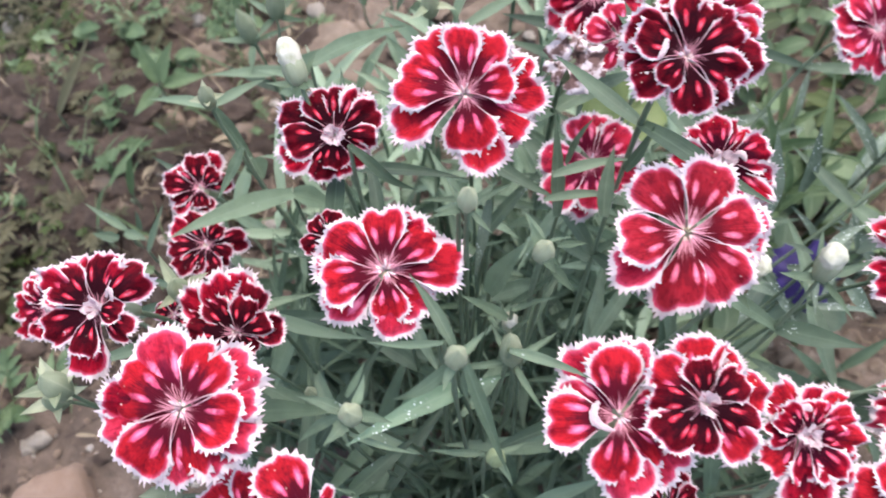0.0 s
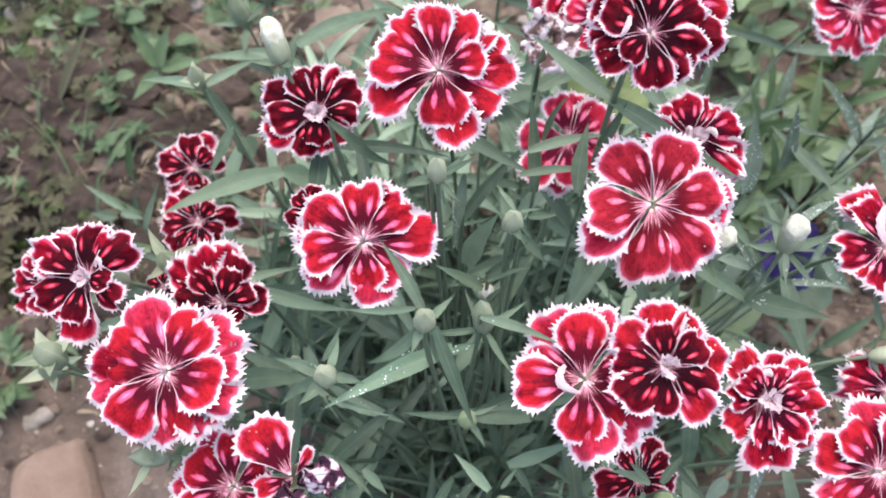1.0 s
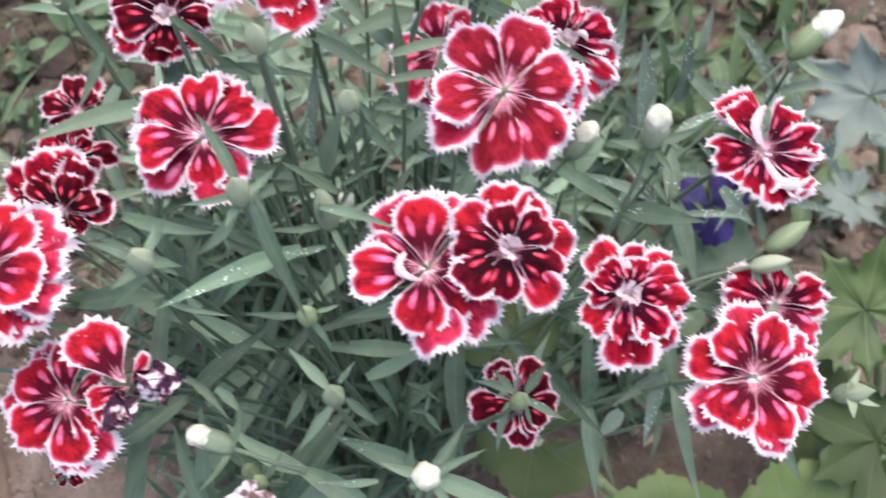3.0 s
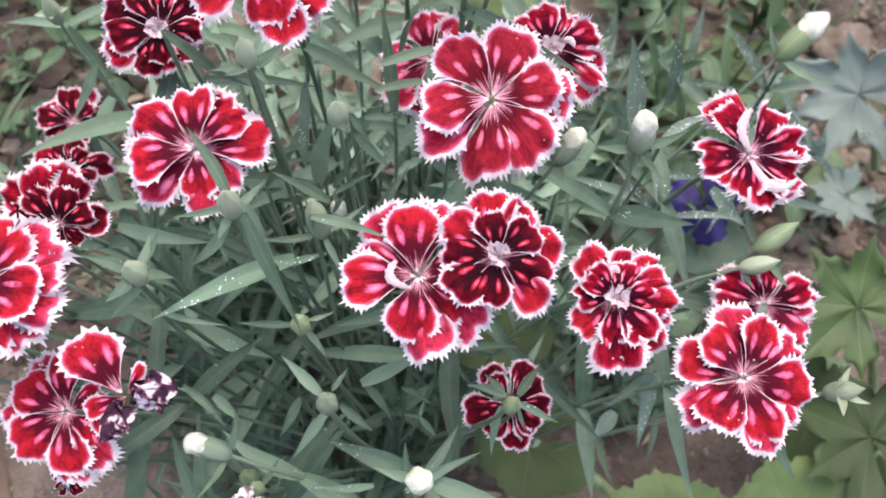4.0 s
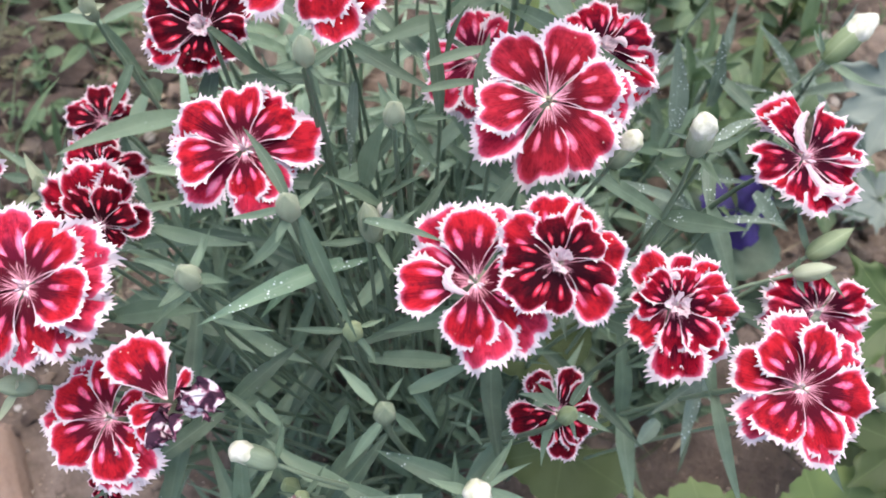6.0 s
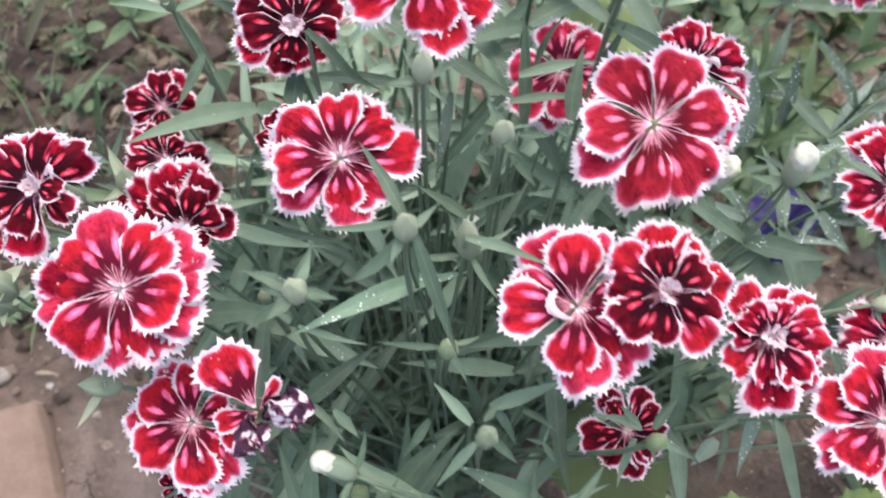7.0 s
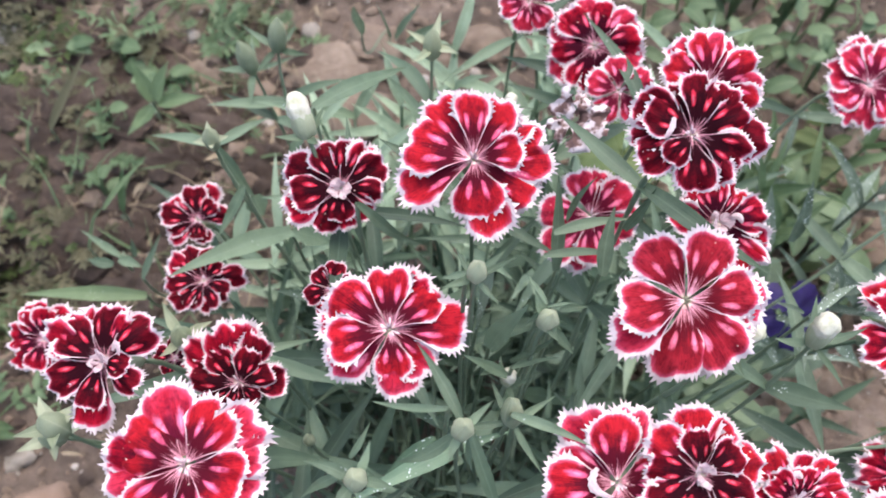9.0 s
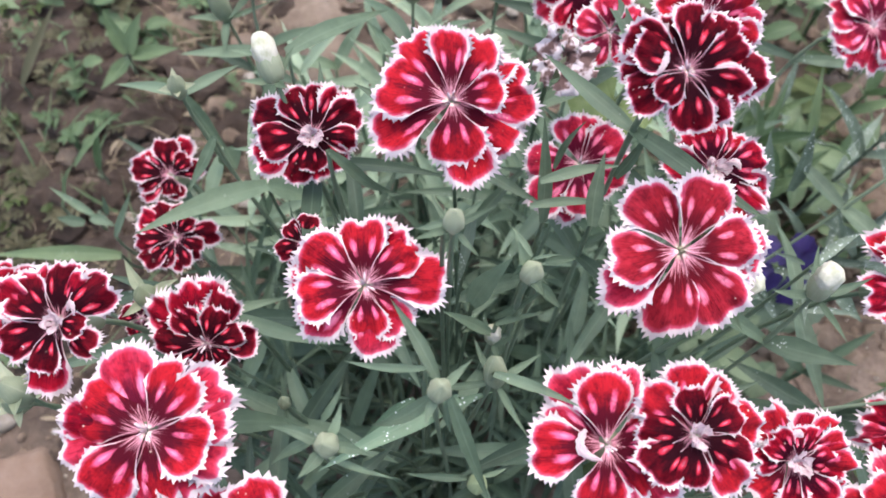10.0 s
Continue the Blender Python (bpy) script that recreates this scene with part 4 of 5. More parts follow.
fading_flower((-0.0143, 0.0618, 0.2380), 0.0168, [(122, 1.0, 35, 4), (55, 0.52, 16, 1), (200, 0.62, 24, 0), (232, 0.66, 26, 0)], [(8, 0.74, 20), (-12, 0.66, 17), (262, 0.62, 18), (240, 0.54, 18), (285, 0.50, 16)],
    "fading pink with one fresh red petal, others withered")
fading_flower((0.0508, 0.1841, 0.2450), 0.0099, [], [(20, 0.9, 34), (80, 0.8, 30), (140, 0.9, 34), (210, 0.9, 34), (280, 1.0, 34), (330, 1.0, 34)], "withered white pink with dark streaks at the back", 24, 0, faded)
fading_flower((0.0127, 0.0342, 0.2280), 0.0083, [], [(30, 0.9, 30), (80, 0.95, 30), (120, 0.9, 30), (200, 1.0, 34), (260, 1.0, 34), (320, 1.0, 34)], "withered brownish white pink near the soil", 10, 0, faded)

# ---- buds ----
GREEN = "round pale green bud with narrow pointed bracts"
bud((0.0183, 0.0851, 0.2910), 0.0046, GREEN, (0.04, -0.10, 1), 2.0, bracts=2, reach=1.6, whorl=False)
bud((-0.0034, 0.0769, 0.2770), 0.0050, GREEN, (-0.05, -0.15, 1), 1.8, bracts=4, reach=1.9, turn0=20, pale=True, whorl=False)
bud((0.0374, 0.1127, 0.2790), 0.0048, GREEN, (0.05, -0.1, 1), 1.8, bracts=2, reach=1.3, pale=True, whorl=False)
bud((0.0203, 0.1168, 0.2960), 0.0042, GREEN, (0.0, -0.05, 1), 2.0, bracts=4, whorl=False)
bud((0.0305, 0.0977, 0.2620), 0.0053, "oval green bud tilted sideways among bracts", (-0.1, 0.2, 1), 2.2, bracts=4, reach=2.6, whorl=False)
bud((0.0274, 0.0727, 0.2560), 0.0044, "small yellowish green bud between narrow bracts", (0.0, -0.1, 1), 1.8, None, calyx_lime, 0, 3.0, whorl=False)
bud((0.0352, 0.0523, 0.2655), 0.0045, "small pale green bud in a star of bracts", (0.05, -0.05, 1), 1.8, bracts=0, reach=2.4, pale=True, whorl=False)
bud((-0.0537, 0.1199, 0.2380), 0.0058, "pale green pointed bud between dark blooms", (0.0, 0.1, 1), 1.5, None, calyx_pale, 3, 1.5, turn0=80, pale=True, whorl=False)
bud((-0.0530, 0.0659, 0.2400), 0.0051, "small pale green bud leaning out below a red bloom", (-0.9, -0.1, 0.5), 1.6, None, calyx_pale, 4, 1.7, turn0=30, pale=True, whorl=False)
bud((-0.0945, 0.1016, 0.2120), 0.0079, "pale green bud with long curling bracts beside red blooms", (-0.2, 0.1, 1), 1.5, None, calyx_green, 4, 1.4, turn0=172, pale=True, whorl=False)
bud((-0.1002, 0.1002, 0.1950), 0.0069, "small pale green bud just below a larger one", (-0.1, -0.2, 1), 1.6, None, calyx_green, 4, 1.4, turn0=168, pale=True, whorl=False)
bud((-0.0574, 0.1879, 0.2250), 0.0051, "small pale green bud above two narrow leaves", (0.0, 0.0, 1), 2.0, None, calyx_green, 4, 1.3, pale=True, whorl=False)
bud((0.0096, 0.2427, 0.2050), 0.0067, "small green bud at the back", (0.0, 0.1, 1), 2.0, None, calyx_pale, 4, 1.8, pale=True)
bud((-0.0500, 0.2636, 0.1800), 0.0073, "small green bud at the far back", (0.1, 0.1, 1), 2.2, bracts=4)
bud((-0.0678, 0.2670, 0.1600), 0.0077, "small green bud at the far back", (-0.2, 0.1, 1), 2.2, bracts=4)
bud((-0.0207, 0.0981, 0.2150), 0.0034, "tiny green bud among the leaves", (0, 0, 1), 1.8, bracts=2)
bud((0.0749, 0.0571, 0.2420), 0.0041, "small green bud in front of a dark bloom", (0.15, -0.05, 1), 2.0, None, calyx_lime, 0, whorl=False)
bud((0.1571, 0.1121, 0.2150), 0.0060, "large oval yellow-green bud, nearly open", (0.75, 0.35, 0.45), 2.0, None, calyx_lime, 2)
bud((0.1504, 0.1016, 0.2150), 0.0049, "long pale green bud lying above a bloom", (0.95, 0.0, 0.45), 1.9, None, calyx_green, 2, 1.3)
bud((0.1776, 0.0721, 0.1900), 0.0058, "green bud with long bracts beside broad leaves", (0.6, -0.1, 0.7), 1.8, None, calyx_green, 4, 1.6, pale=True)
bud((0.0118, 0.0444, 0.2150), 0.0039, "small lime green bud low in the foliage", (0, -0.1, 1), 2.0, None, calyx_lime, 3)
bud((0.0064, 0.0500, 0.2000), 0.0049, "small lime green bud low in the foliage", (0, -0.1, 1), 2.0, None, calyx_lime, 3)
WHITE = "white-tipped bud about to open"
bud((0.1089, 0.1209, 0.2560), 0.0063, WHITE, (0.0, 0.15, 1), 1.6, "short", calyx_green, 4)
bud((0.0931, 0.1209, 0.2500), 0.0056, WHITE + ", leaning", (0.5, 0.35, 0.7), 1.6, "short", calyx_green, 3)
bud((-0.0006, 0.0531, 0.2260), 0.0054, "oblong white-tipped bud leaning over the foliage", (-0.85, 0.25, 0.5), 1.7, "short", stem_green, 3)
bud((0.0532, 0.0390, 0.2480), 0.0057, "round white bud seen from above", (0.0, -0.2, 1), 1.6, "short", calyx_green, 3)
bud((0.0328, 0.1125, 0.2320), 0.0041, "small white bud deep among the leaves", (0, 0, 1), 1.6, "short", calyx_green, 2)
bud((-0.0243, 0.1722, 0.2640), 0.0063, "tall white-tipped bud in a green calyx", (-0.28, 0.55, 0.8), 1.35, "long", calyx_green, 4, 1.6)
bud((0.1837, 0.1920, 0.2000), 0.0082, "large white furled bud on the far side", (0.7, 0.45, 0.6), 1.8, "long", calyx_lime, 3)
bud((-0.0077, 0.0319, 0.2180), 0.0050, "small white bud low over the soil", (-0.1, 0, 1), 1.6, "short", calyx_lime, 3)
bud((0.0342, 0.2002, 0.2300), 0.0038, "tiny white bud behind the blooms", (0, 0, 1), 1.6, "short", calyx_green, 2)

# ---- leafy shoots of the clump ----
VIOLET_AT = (0.1851, 0.1969, 0.0620)


def shoot(foot, top, pairs, length, width, label, group="leafy shoots", material=None, spread=0.85):
    """A stem with pairs of long narrow leaves, each pair turned across the last."""
    foot, top = Vector(foot), Vector(top)
    owner = thing("leafy_shoot", foot, label, "foliage", group)
    line = bezier((foot, foot.lerp(top, 0.4) + Vector((0, 0, 0.25 * (top.z - foot.z))), top), 10)
    bm = bmesh.new()
    tube(bm, [p - foot for p in line], [0.0013 - 0.00005 * k for k in range(11)], 6)
    stalk = part("stem", bm, leaf_shaded if material is None else material, owner)
    turn = rng.uniform(0, math.pi)
    for k in range(pairs):
        t = 0.25 + 0.75 * (k + 1) / pairs
        p = line[min(10, int(round(t * 10)))]
        turn += math.pi / 2 + rng.uniform(-0.4, 0.4)
        size = length * (1.05 - 0.35 * t) * rng.uniform(0.8, 1.2)
        for s in (0, math.pi):
            a = turn + s + rng.uniform(-0.2, 0.2)
            rise = rng.uniform(0.1, 0.75) if t < 0.9 else rng.uniform(0.5, 1.3)
            tip = p + size * Vector((math.cos(a) * spread, math.sin(a) * spread, rise)).normalized()
            # lower leaves take the darker green, imitating shade inside the clump
            leaf(stalk, p, tip, width * rng.uniform(0.75, 1.25), material or (leaf_blue if rng.random() < 0.65 * t * t and top.z > 0.10 else leaf_shaded), at=foot,
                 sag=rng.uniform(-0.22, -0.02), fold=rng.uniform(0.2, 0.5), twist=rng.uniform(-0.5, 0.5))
    return owner


clump = random.Random(11)
SHOOT = "leafy green shoot with narrow pointed leaves in pairs"
for k in range(170):
    a, far = clump.uniform(0, 6.283), math.sqrt(clump.random())
    fx, fy = 0.042 + 0.095 * far * math.cos(a), 0.118 + 0.085 * far * math.sin(a)
    if fx - 0.030 > (fy - 0.075) * 1.1 or fx > 0.125 or fy < 0.055 or (fx > 0.098 and fy > 0.138):
        continue
    high = clump.uniform(0.05, 0.165) * (1.0 - 0.25 * far)
    tip = (fx + 0.035 * far * math.cos(a) + clump.uniform(-0.015, 0.015), fy + 0.03 * far * math.sin(a) + clump.uniform(-0.015, 0.015), high)
    shoot((fx, fy, -0.003), tip, clump.randint(3, 5), clump.uniform(0.030, 0.056), 0.0022 + 0.0032 * clump.random() ** 1.6, SHOOT)
for k in range(4):
    fx, fy = clump.uniform(0.13, 0.16) + 0.07 * (k % 2), clump.uniform(0.20, 0.25) - 0.03 * (k % 2)
    if math.hypot(fx - VIOLET_AT[0], fy - VIOLET_AT[1]) < 0.045:
        continue
    shoot((fx, fy, -0.003), (fx + clump.uniform(-0.02, 0.03), fy + clump.uniform(-0.02, 0.02), clump.uniform(0.06, 0.11)), 4, 0.045, 0.0065, "dew-speckled shoot with narrow grey-green leaves")
for k in range(12):
    fx, fy = clump.uniform(0.14, 0.22), clump.uniform(0.205, 0.275)
    shoot((fx, fy, -0.003), (fx + clump.uniform(-0.02, 0.02), fy + clump.uniform(-0.02, 0.02), clump.uniform(0.05, 0.12)), 3, 0.045, 0.0055, "upright grey-green shoot over bare soil", material=leaf_dusty if k % 2 else leaf_weed, spread=0.6)
# low shoots whose darker green stands in for shade near the soil
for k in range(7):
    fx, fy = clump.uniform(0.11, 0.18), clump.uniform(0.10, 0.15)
    shoot((fx, fy, -0.003), (fx + clump.uniform(-0.02, 0.02), fy + clump.uniform(-0.02, 0.02), clump.uniform(0.025, 0.06)), 3, 0.036, 0.0045, "low green shoot over soil, shade put into its colour", material=leaf_shaded)
# back shoots: brighter light and haze are painted into their leaf colour
for k in range(34):
    fx, fy = clump.uniform(-0.05, 0.12), clump.uniform(0.17, 0.29)
    shoot((fx, fy, -0.003), (fx + clump.uniform(-0.02, 0.02), fy + clump.uniform(-0.01, 0.02), clump.uniform(0.09, 0.17)), 4, 0.045, 0.005, "green shoot behind the clump, colour lightened for haze", material=leaf_hazy)


def spray(leaves, label, foot=None, stem=True, material=None):
    """A shoot whose leaves have known ends: (base, tip, width, sag)."""
    base = Vector(leaves[0][0])
    owner = thing("leafy_shoot", base, label, "foliage", "leafy shoots")
    if stem:
        line = stem_line(base, (0, 0, -1), foot or foot_of(base))
        bm = bmesh.new()
        tube(bm, [p - base for p in line], 0.0006, 6)
        part("stem", bm, stem_green, owner)
    for start, end, width, sag in leaves:
        leaf(owner, start, end, 0.86 * width, material or leaf_blue, at=base, sag=sag, fold=0.42)
    return owner


LONG = "long blue-green leaf blade arching over the clump"
spray([((0.0178, 0.0877, 0.2860), (0.0085, 0.1026, 0.2880), 0.0032, 0.0), ((0.0200, 0.0854, 0.2830), (0.0293, 0.0677, 0.2620), 0.0035, -0.05),
       ((0.0169, 0.0860, 0.2800), (0.0045, 0.0835, 0.2620), 0.0034, 0.0), ((0.0196, 0.0850, 0.2800), (0.0210, 0.0800, 0.2720), 0.0018, 0.0)],
      "leaves beneath a round bud, crossing a red bloom")
spray([((-0.0367, 0.1769, 0.1780), (-0.0715, 0.1512, 0.1960), 0.0087, -0.12), ((-0.0367, 0.1769, 0.1780), (-0.0243, 0.1807, 0.1600), 0.0094, -0.12),
       ((-0.0545, 0.1702, 0.1800), (-0.0543, 0.1964, 0.1700), 0.0060, -0.1)], LONG)
spray([((-0.0593, 0.1943, 0.2050), (-0.0832, 0.2002, 0.2000), 0.0043, -0.06), ((-0.0592, 0.1935, 0.2050), (-0.0488, 0.1855, 0.1850), 0.0053, 0.0), ((-0.0590, 0.1949, 0.2050), (-0.0447, 0.2088, 0.2000), 0.0043, -0.05),
       ((-0.0498, 0.1867, 0.1850), (-0.0466, 0.1815, 0.1800), 0.0093, 0.0)], "forked pair of narrow leaves on a thin stem")
spray([((-0.0079, 0.1466, 0.2620), (0.0088, 0.1485, 0.2350), 0.0039, -0.05)], "narrow leaf beside a dark maroon bloom")
spray([((-0.0275, 0.2037, 0.2150), (0.0018, 0.2387, 0.1900), 0.0074, -0.15), ((-0.0288, 0.2026, 0.2150), (-0.0397, 0.1835, 0.2000), 0.0043, 0.0)], "arching leaf below a white bud")
spray([((0.0399, 0.1156, 0.2620), (0.0469, 0.1126, 0.2520), 0.0031, 0.0), ((0.0388, 0.1215, 0.2620), (0.0345, 0.1292, 0.2620), 0.0026, 0.0), ((0.0419, 0.1203, 0.2620), (0.0499, 0.1229, 0.2580), 0.0023, 0.0)], "slender leaves below a round bud")
spray([((0.0186, 0.1208, 0.2819), (0.0130, 0.1201, 0.2802), 0.0020, 0.0), ((0.0209, 0.1209, 0.2819), (0.0270, 0.1255, 0.2844), 0.0021, 0.0), ((0.0204, 0.1202, 0.2819), (0.0220, 0.1167, 0.2759), 0.0019, 0.0)], "slender leaves below a round bud standing tall")
spray([((0.0471, 0.1460, 0.2250), (0.0447, 0.1644, 0.2500), 0.0047, 0.0), ((0.0442, 0.1499, 0.2420), (0.0662, 0.1550, 0.2420), 0.0037, -0.04), ((0.0577, 0.1395, 0.2380), (0.0606, 0.1571, 0.2460), 0.0053, 0.0),
       ((0.0640, 0.1526, 0.2400), (0.0696, 0.1578, 0.2550), 0.0036, 0.0), ((0.0422, 0.1457, 0.2360), (0.0636, 0.1446, 0.2400), 0.0031, -0.05), ((0.0490, 0.1572, 0.2350), (0.0555, 0.1636, 0.2500), 0.0022, 0.0)],
      "upright narrow leaves crossing in front of a bloom")
spray([((0.0771, 0.0614, 0.2250), (0.0872, 0.0568, 0.2220), 0.0025, 0.00), ((0.0732, 0.0615, 0.2220), (0.0707, 0.0515, 0.2100), 0.0026, -0.03),
       ((0.0773, 0.0634, 0.2240), (0.0834, 0.0707, 0.2260), 0.0031, 0.00), ((0.0745, 0.0634, 0.2240), (0.0646, 0.0669, 0.2220), 0.0028, 0.00),
       ((0.0773, 0.0608, 0.2220), (0.0793, 0.0565, 0.2160), 0.0014, 0.00), ((0.0739, 0.0642, 0.2240), (0.0692, 0.0688, 0.2250), 0.0022, 0.00)],
      "narrow leaves round a small bud over a dark bloom")
spray([((-0.0502, 0.1822, 0.2000), (-0.0591, 0.1678, 0.1900), 0.0044, -0.06)],
      "narrow leaf hanging past a small dark bloom")
spray([((-0.1516, 0.2187, 0.0600), (-0.1331, 0.2218, 0.1000), 0.0036, -0.05),
       ((-0.1328, 0.2203, 0.1000), (-0.1113, 0.2352, 0.1200), 0.0032, -0.15)],
      "thin grass blade arching over the soil", foot=(-0.1650, 0.2350, 0.0), material=leaf_weed)
spray([((0.0489, 0.0425, 0.2150), (0.0681, 0.0517, 0.2150), 0.0031, -0.05), ((0.0413, 0.0441, 0.2150), (0.0274, 0.0442, 0.2150), 0.0025, -0.05), ((0.0489, 0.0439, 0.2150), (0.0492, 0.0539, 0.2200), 0.0025, 0.0)], "narrow green leaves round a white bud")
spray([((0.1273, 0.0874, 0.1600), (0.1212, 0.0652, 0.1500), 0.0055, -0.08), ((0.1272, 0.0865, 0.1600), (0.1097, 0.0759, 0.1600), 0.0047, -0.1), ((0.1142, 0.0761, 0.1550), (0.1069, 0.0684, 0.1500), 0.0062, -0.1),
       ((0.1282, 0.0874, 0.1600), (0.1349, 0.0787, 0.1500), 0.0051, -0.1)], "dusty blue-green leaves drooping over bare soil", material=leaf_dusty)
spray([((-0.0085, 0.0347, 0.1700), (-0.0050, 0.0658, 0.2100), 0.0069, -0.05), ((0.0001, 0.0678, 0.2150), (0.0065, 0.0618, 0.2100), 0.0033, 0.0)], "broad blue-green leaf at the edge of the clump")
spray([((0.0238, 0.0933, 0.2430), (-0.0070, 0.0755, 0.2500), 0.0059, -0.05), ((0.0202, 0.0908, 0.2430), (0.0330, 0.0961, 0.2400), 0.0024, -0.05),
       ((0.0136, 0.0955, 0.2320), (0.0008, 0.0871, 0.2220), 0.0037, -0.05)],
      "broad blue-green leaf blade specked with white dust", material=leaf_specked)
spray([((0.0157, 0.0932, 0.2720), (-0.0023, 0.0985, 0.2560), 0.0022, -0.04)],
      "narrow leaf under a green bud")
spray([((-0.0074, 0.0814, 0.2620), (-0.0130, 0.0836, 0.2660), 0.0014, 0.06), ((-0.0075, 0.0810, 0.2600), (-0.0150, 0.0844, 0.2550), 0.0017, 0.00),
       ((-0.0055, 0.0840, 0.2620), (-0.0012, 0.0906, 0.2680), 0.0019, 0.04), ((-0.0050, 0.0817, 0.2620), (0.0009, 0.0801, 0.2580), 0.0022, 0.00),
       ((-0.0077, 0.0815, 0.2550), (-0.0177, 0.0773, 0.2460), 0.0030, -0.03), ((-0.0092, 0.0831, 0.2500), (-0.0075, 0.0810, 0.2450), 0.0010, 0.00)],
      "pointed bract leaves round a green bud")
spray([((-0.0065, 0.0802, 0.2430), (0.0109, 0.0740, 0.2500), 0.0019, -0.04)],
      "thin leaf low between two buds")
spray([((0.0254, 0.0749, 0.2470), (0.0115, 0.0758, 0.2470), 0.0021, -0.02), ((0.0286, 0.0752, 0.2490), (0.0346, 0.0773, 0.2490), 0.0014, 0.00),
       ((0.0273, 0.0741, 0.2470), (0.0319, 0.0689, 0.2400), 0.0020, 0.00)],
      "narrow leaves under a small green bud")
spray([((0.0324, 0.0571, 0.2520), (0.0241, 0.0648, 0.2560), 0.0032, -0.02), ((0.0350, 0.0573, 0.2540), (0.0386, 0.0617, 0.2560), 0.0015, 0.00),
       ((0.0364, 0.0552, 0.2500), (0.0430, 0.0510, 0.2420), 0.0026, 0.00), ((0.0335, 0.0537, 0.2500), (0.0253, 0.0454, 0.2420), 0.0029, -0.04)],
      "star of pointed leaves round a pale bud")
spray([((0.0239, 0.0639, 0.2250), (0.0175, 0.0565, 0.2150), 0.0030, -0.05), ((0.0385, 0.0680, 0.2220), (0.0553, 0.0725, 0.2320), 0.0043, -0.10),
       ((0.0393, 0.0682, 0.2220), (0.0458, 0.0606, 0.2120), 0.0028, -0.05)],
      "narrow green leaves below a pale bud")
spray([((0.0481, 0.0715, 0.2050), (0.0565, 0.0649, 0.2100), 0.0020, 0.00), ((0.0528, 0.0620, 0.2100), (0.0569, 0.0592, 0.2000), 0.0020, 0.00),
       ((0.0528, 0.0620, 0.2100), (0.0478, 0.0631, 0.2100), 0.0014, 0.00), ((0.0528, 0.0620, 0.2100), (0.0540, 0.0658, 0.2150), 0.0011, 0.00)],
      "small star of fresh leaf tips")
spray([((-0.0077, 0.0704, 0.2150), (0.0035, 0.0598, 0.2120), 0.0027, -0.05), ((-0.0084, 0.0731, 0.2000), (-0.0146, 0.0747, 0.2000), 0.0015, 0.00)],
      "slender leaf behind a withering bloom")
spray([((0.0303, 0.0948, 0.2620), (0.0479, 0.0871, 0.2660), 0.0029, -0.06)],
      "slender leaf reaching over a red bloom")
spray([((0.0274, 0.1200, 0.2320), (0.0349, 0.1214, 0.2620), 0.0069, 0.02)],
      "broad upright blue-green leaf blade")
spray([((0.0328, 0.1124, 0.2400), (0.0435, 0.1123, 0.2500), 0.0020, 0.00), ((0.0324, 0.1140, 0.2400), (0.0420, 0.1143, 0.2620), 0.0021, 0.00),
       ((0.0315, 0.1101, 0.2400), (0.0191, 0.1111, 0.2540), 0.0035, 0.00), ((0.0276, 0.1116, 0.2400), (0.0239, 0.1071, 0.2500), 0.0019, 0.00),
       ((0.0325, 0.1070, 0.2400), (0.0367, 0.1071, 0.2500), 0.0016, 0.00)],
      "tuft of slender leaves round an oval bud")
spray([((0.0123, 0.1227, 0.2250), (0.0237, 0.1235, 0.2450), 0.0029, 0.02)],
      "upright leaf behind a red bloom")
spray([((0.0265, 0.1353, 0.2550), (0.0235, 0.1233, 0.2320), 0.0035, -0.05)],
      "dusty hanging leaf below a green bud", material=leaf_dusty)
spray([((0.0387, 0.1199, 0.2650), (0.0431, 0.1164, 0.2580), 0.0022, 0.00), ((0.0375, 0.1191, 0.2650), (0.0342, 0.1175, 0.2580), 0.0013, 0.00),
       ((0.0387, 0.1199, 0.2650), (0.0451, 0.1207, 0.2660), 0.0010, 0.00)],
      "slender leaves under a round bud at the back")
spray([((0.1295, 0.1766, 0.1650), (0.1242, 0.1903, 0.2000), 0.0087, 0.00), ((0.1431, 0.1859, 0.1650), (0.1413, 0.1959, 0.1950), 0.0062, 0.00)],
      "broad upright dew-specked leaves", material=leaf_dusty)
spray([((0.1233, 0.1381, 0.2200), (0.1394, 0.1490, 0.2150), 0.0038, -0.06), ((0.1197, 0.1374, 0.2200), (0.1088, 0.1388, 0.2250), 0.0019, 0.00),
       ((0.1216, 0.1334, 0.2150), (0.1218, 0.1225, 0.2100), 0.0025, 0.00), ((0.1210, 0.1369, 0.2200), (0.1252, 0.1333, 0.2200), 0.0022, 0.00)],
      "dew-specked leaves under a white bud", material=leaf_dusty)
spray([((0.1293, 0.1436, 0.1700), (0.0975, 0.1469, 0.1850), 0.0044, -0.12), ((0.1238, 0.1493, 0.1700), (0.1138, 0.1336, 0.1650), 0.0068, -0.06),
       ((0.1268, 0.1461, 0.1700), (0.1344, 0.1360, 0.1650), 0.0037, -0.06), ((0.1280, 0.1426, 0.1720), (0.1161, 0.1554, 0.1800), 0.0030, -0.06)],
      "dusty grey-green leaves spread like a star", material=leaf_dusty)
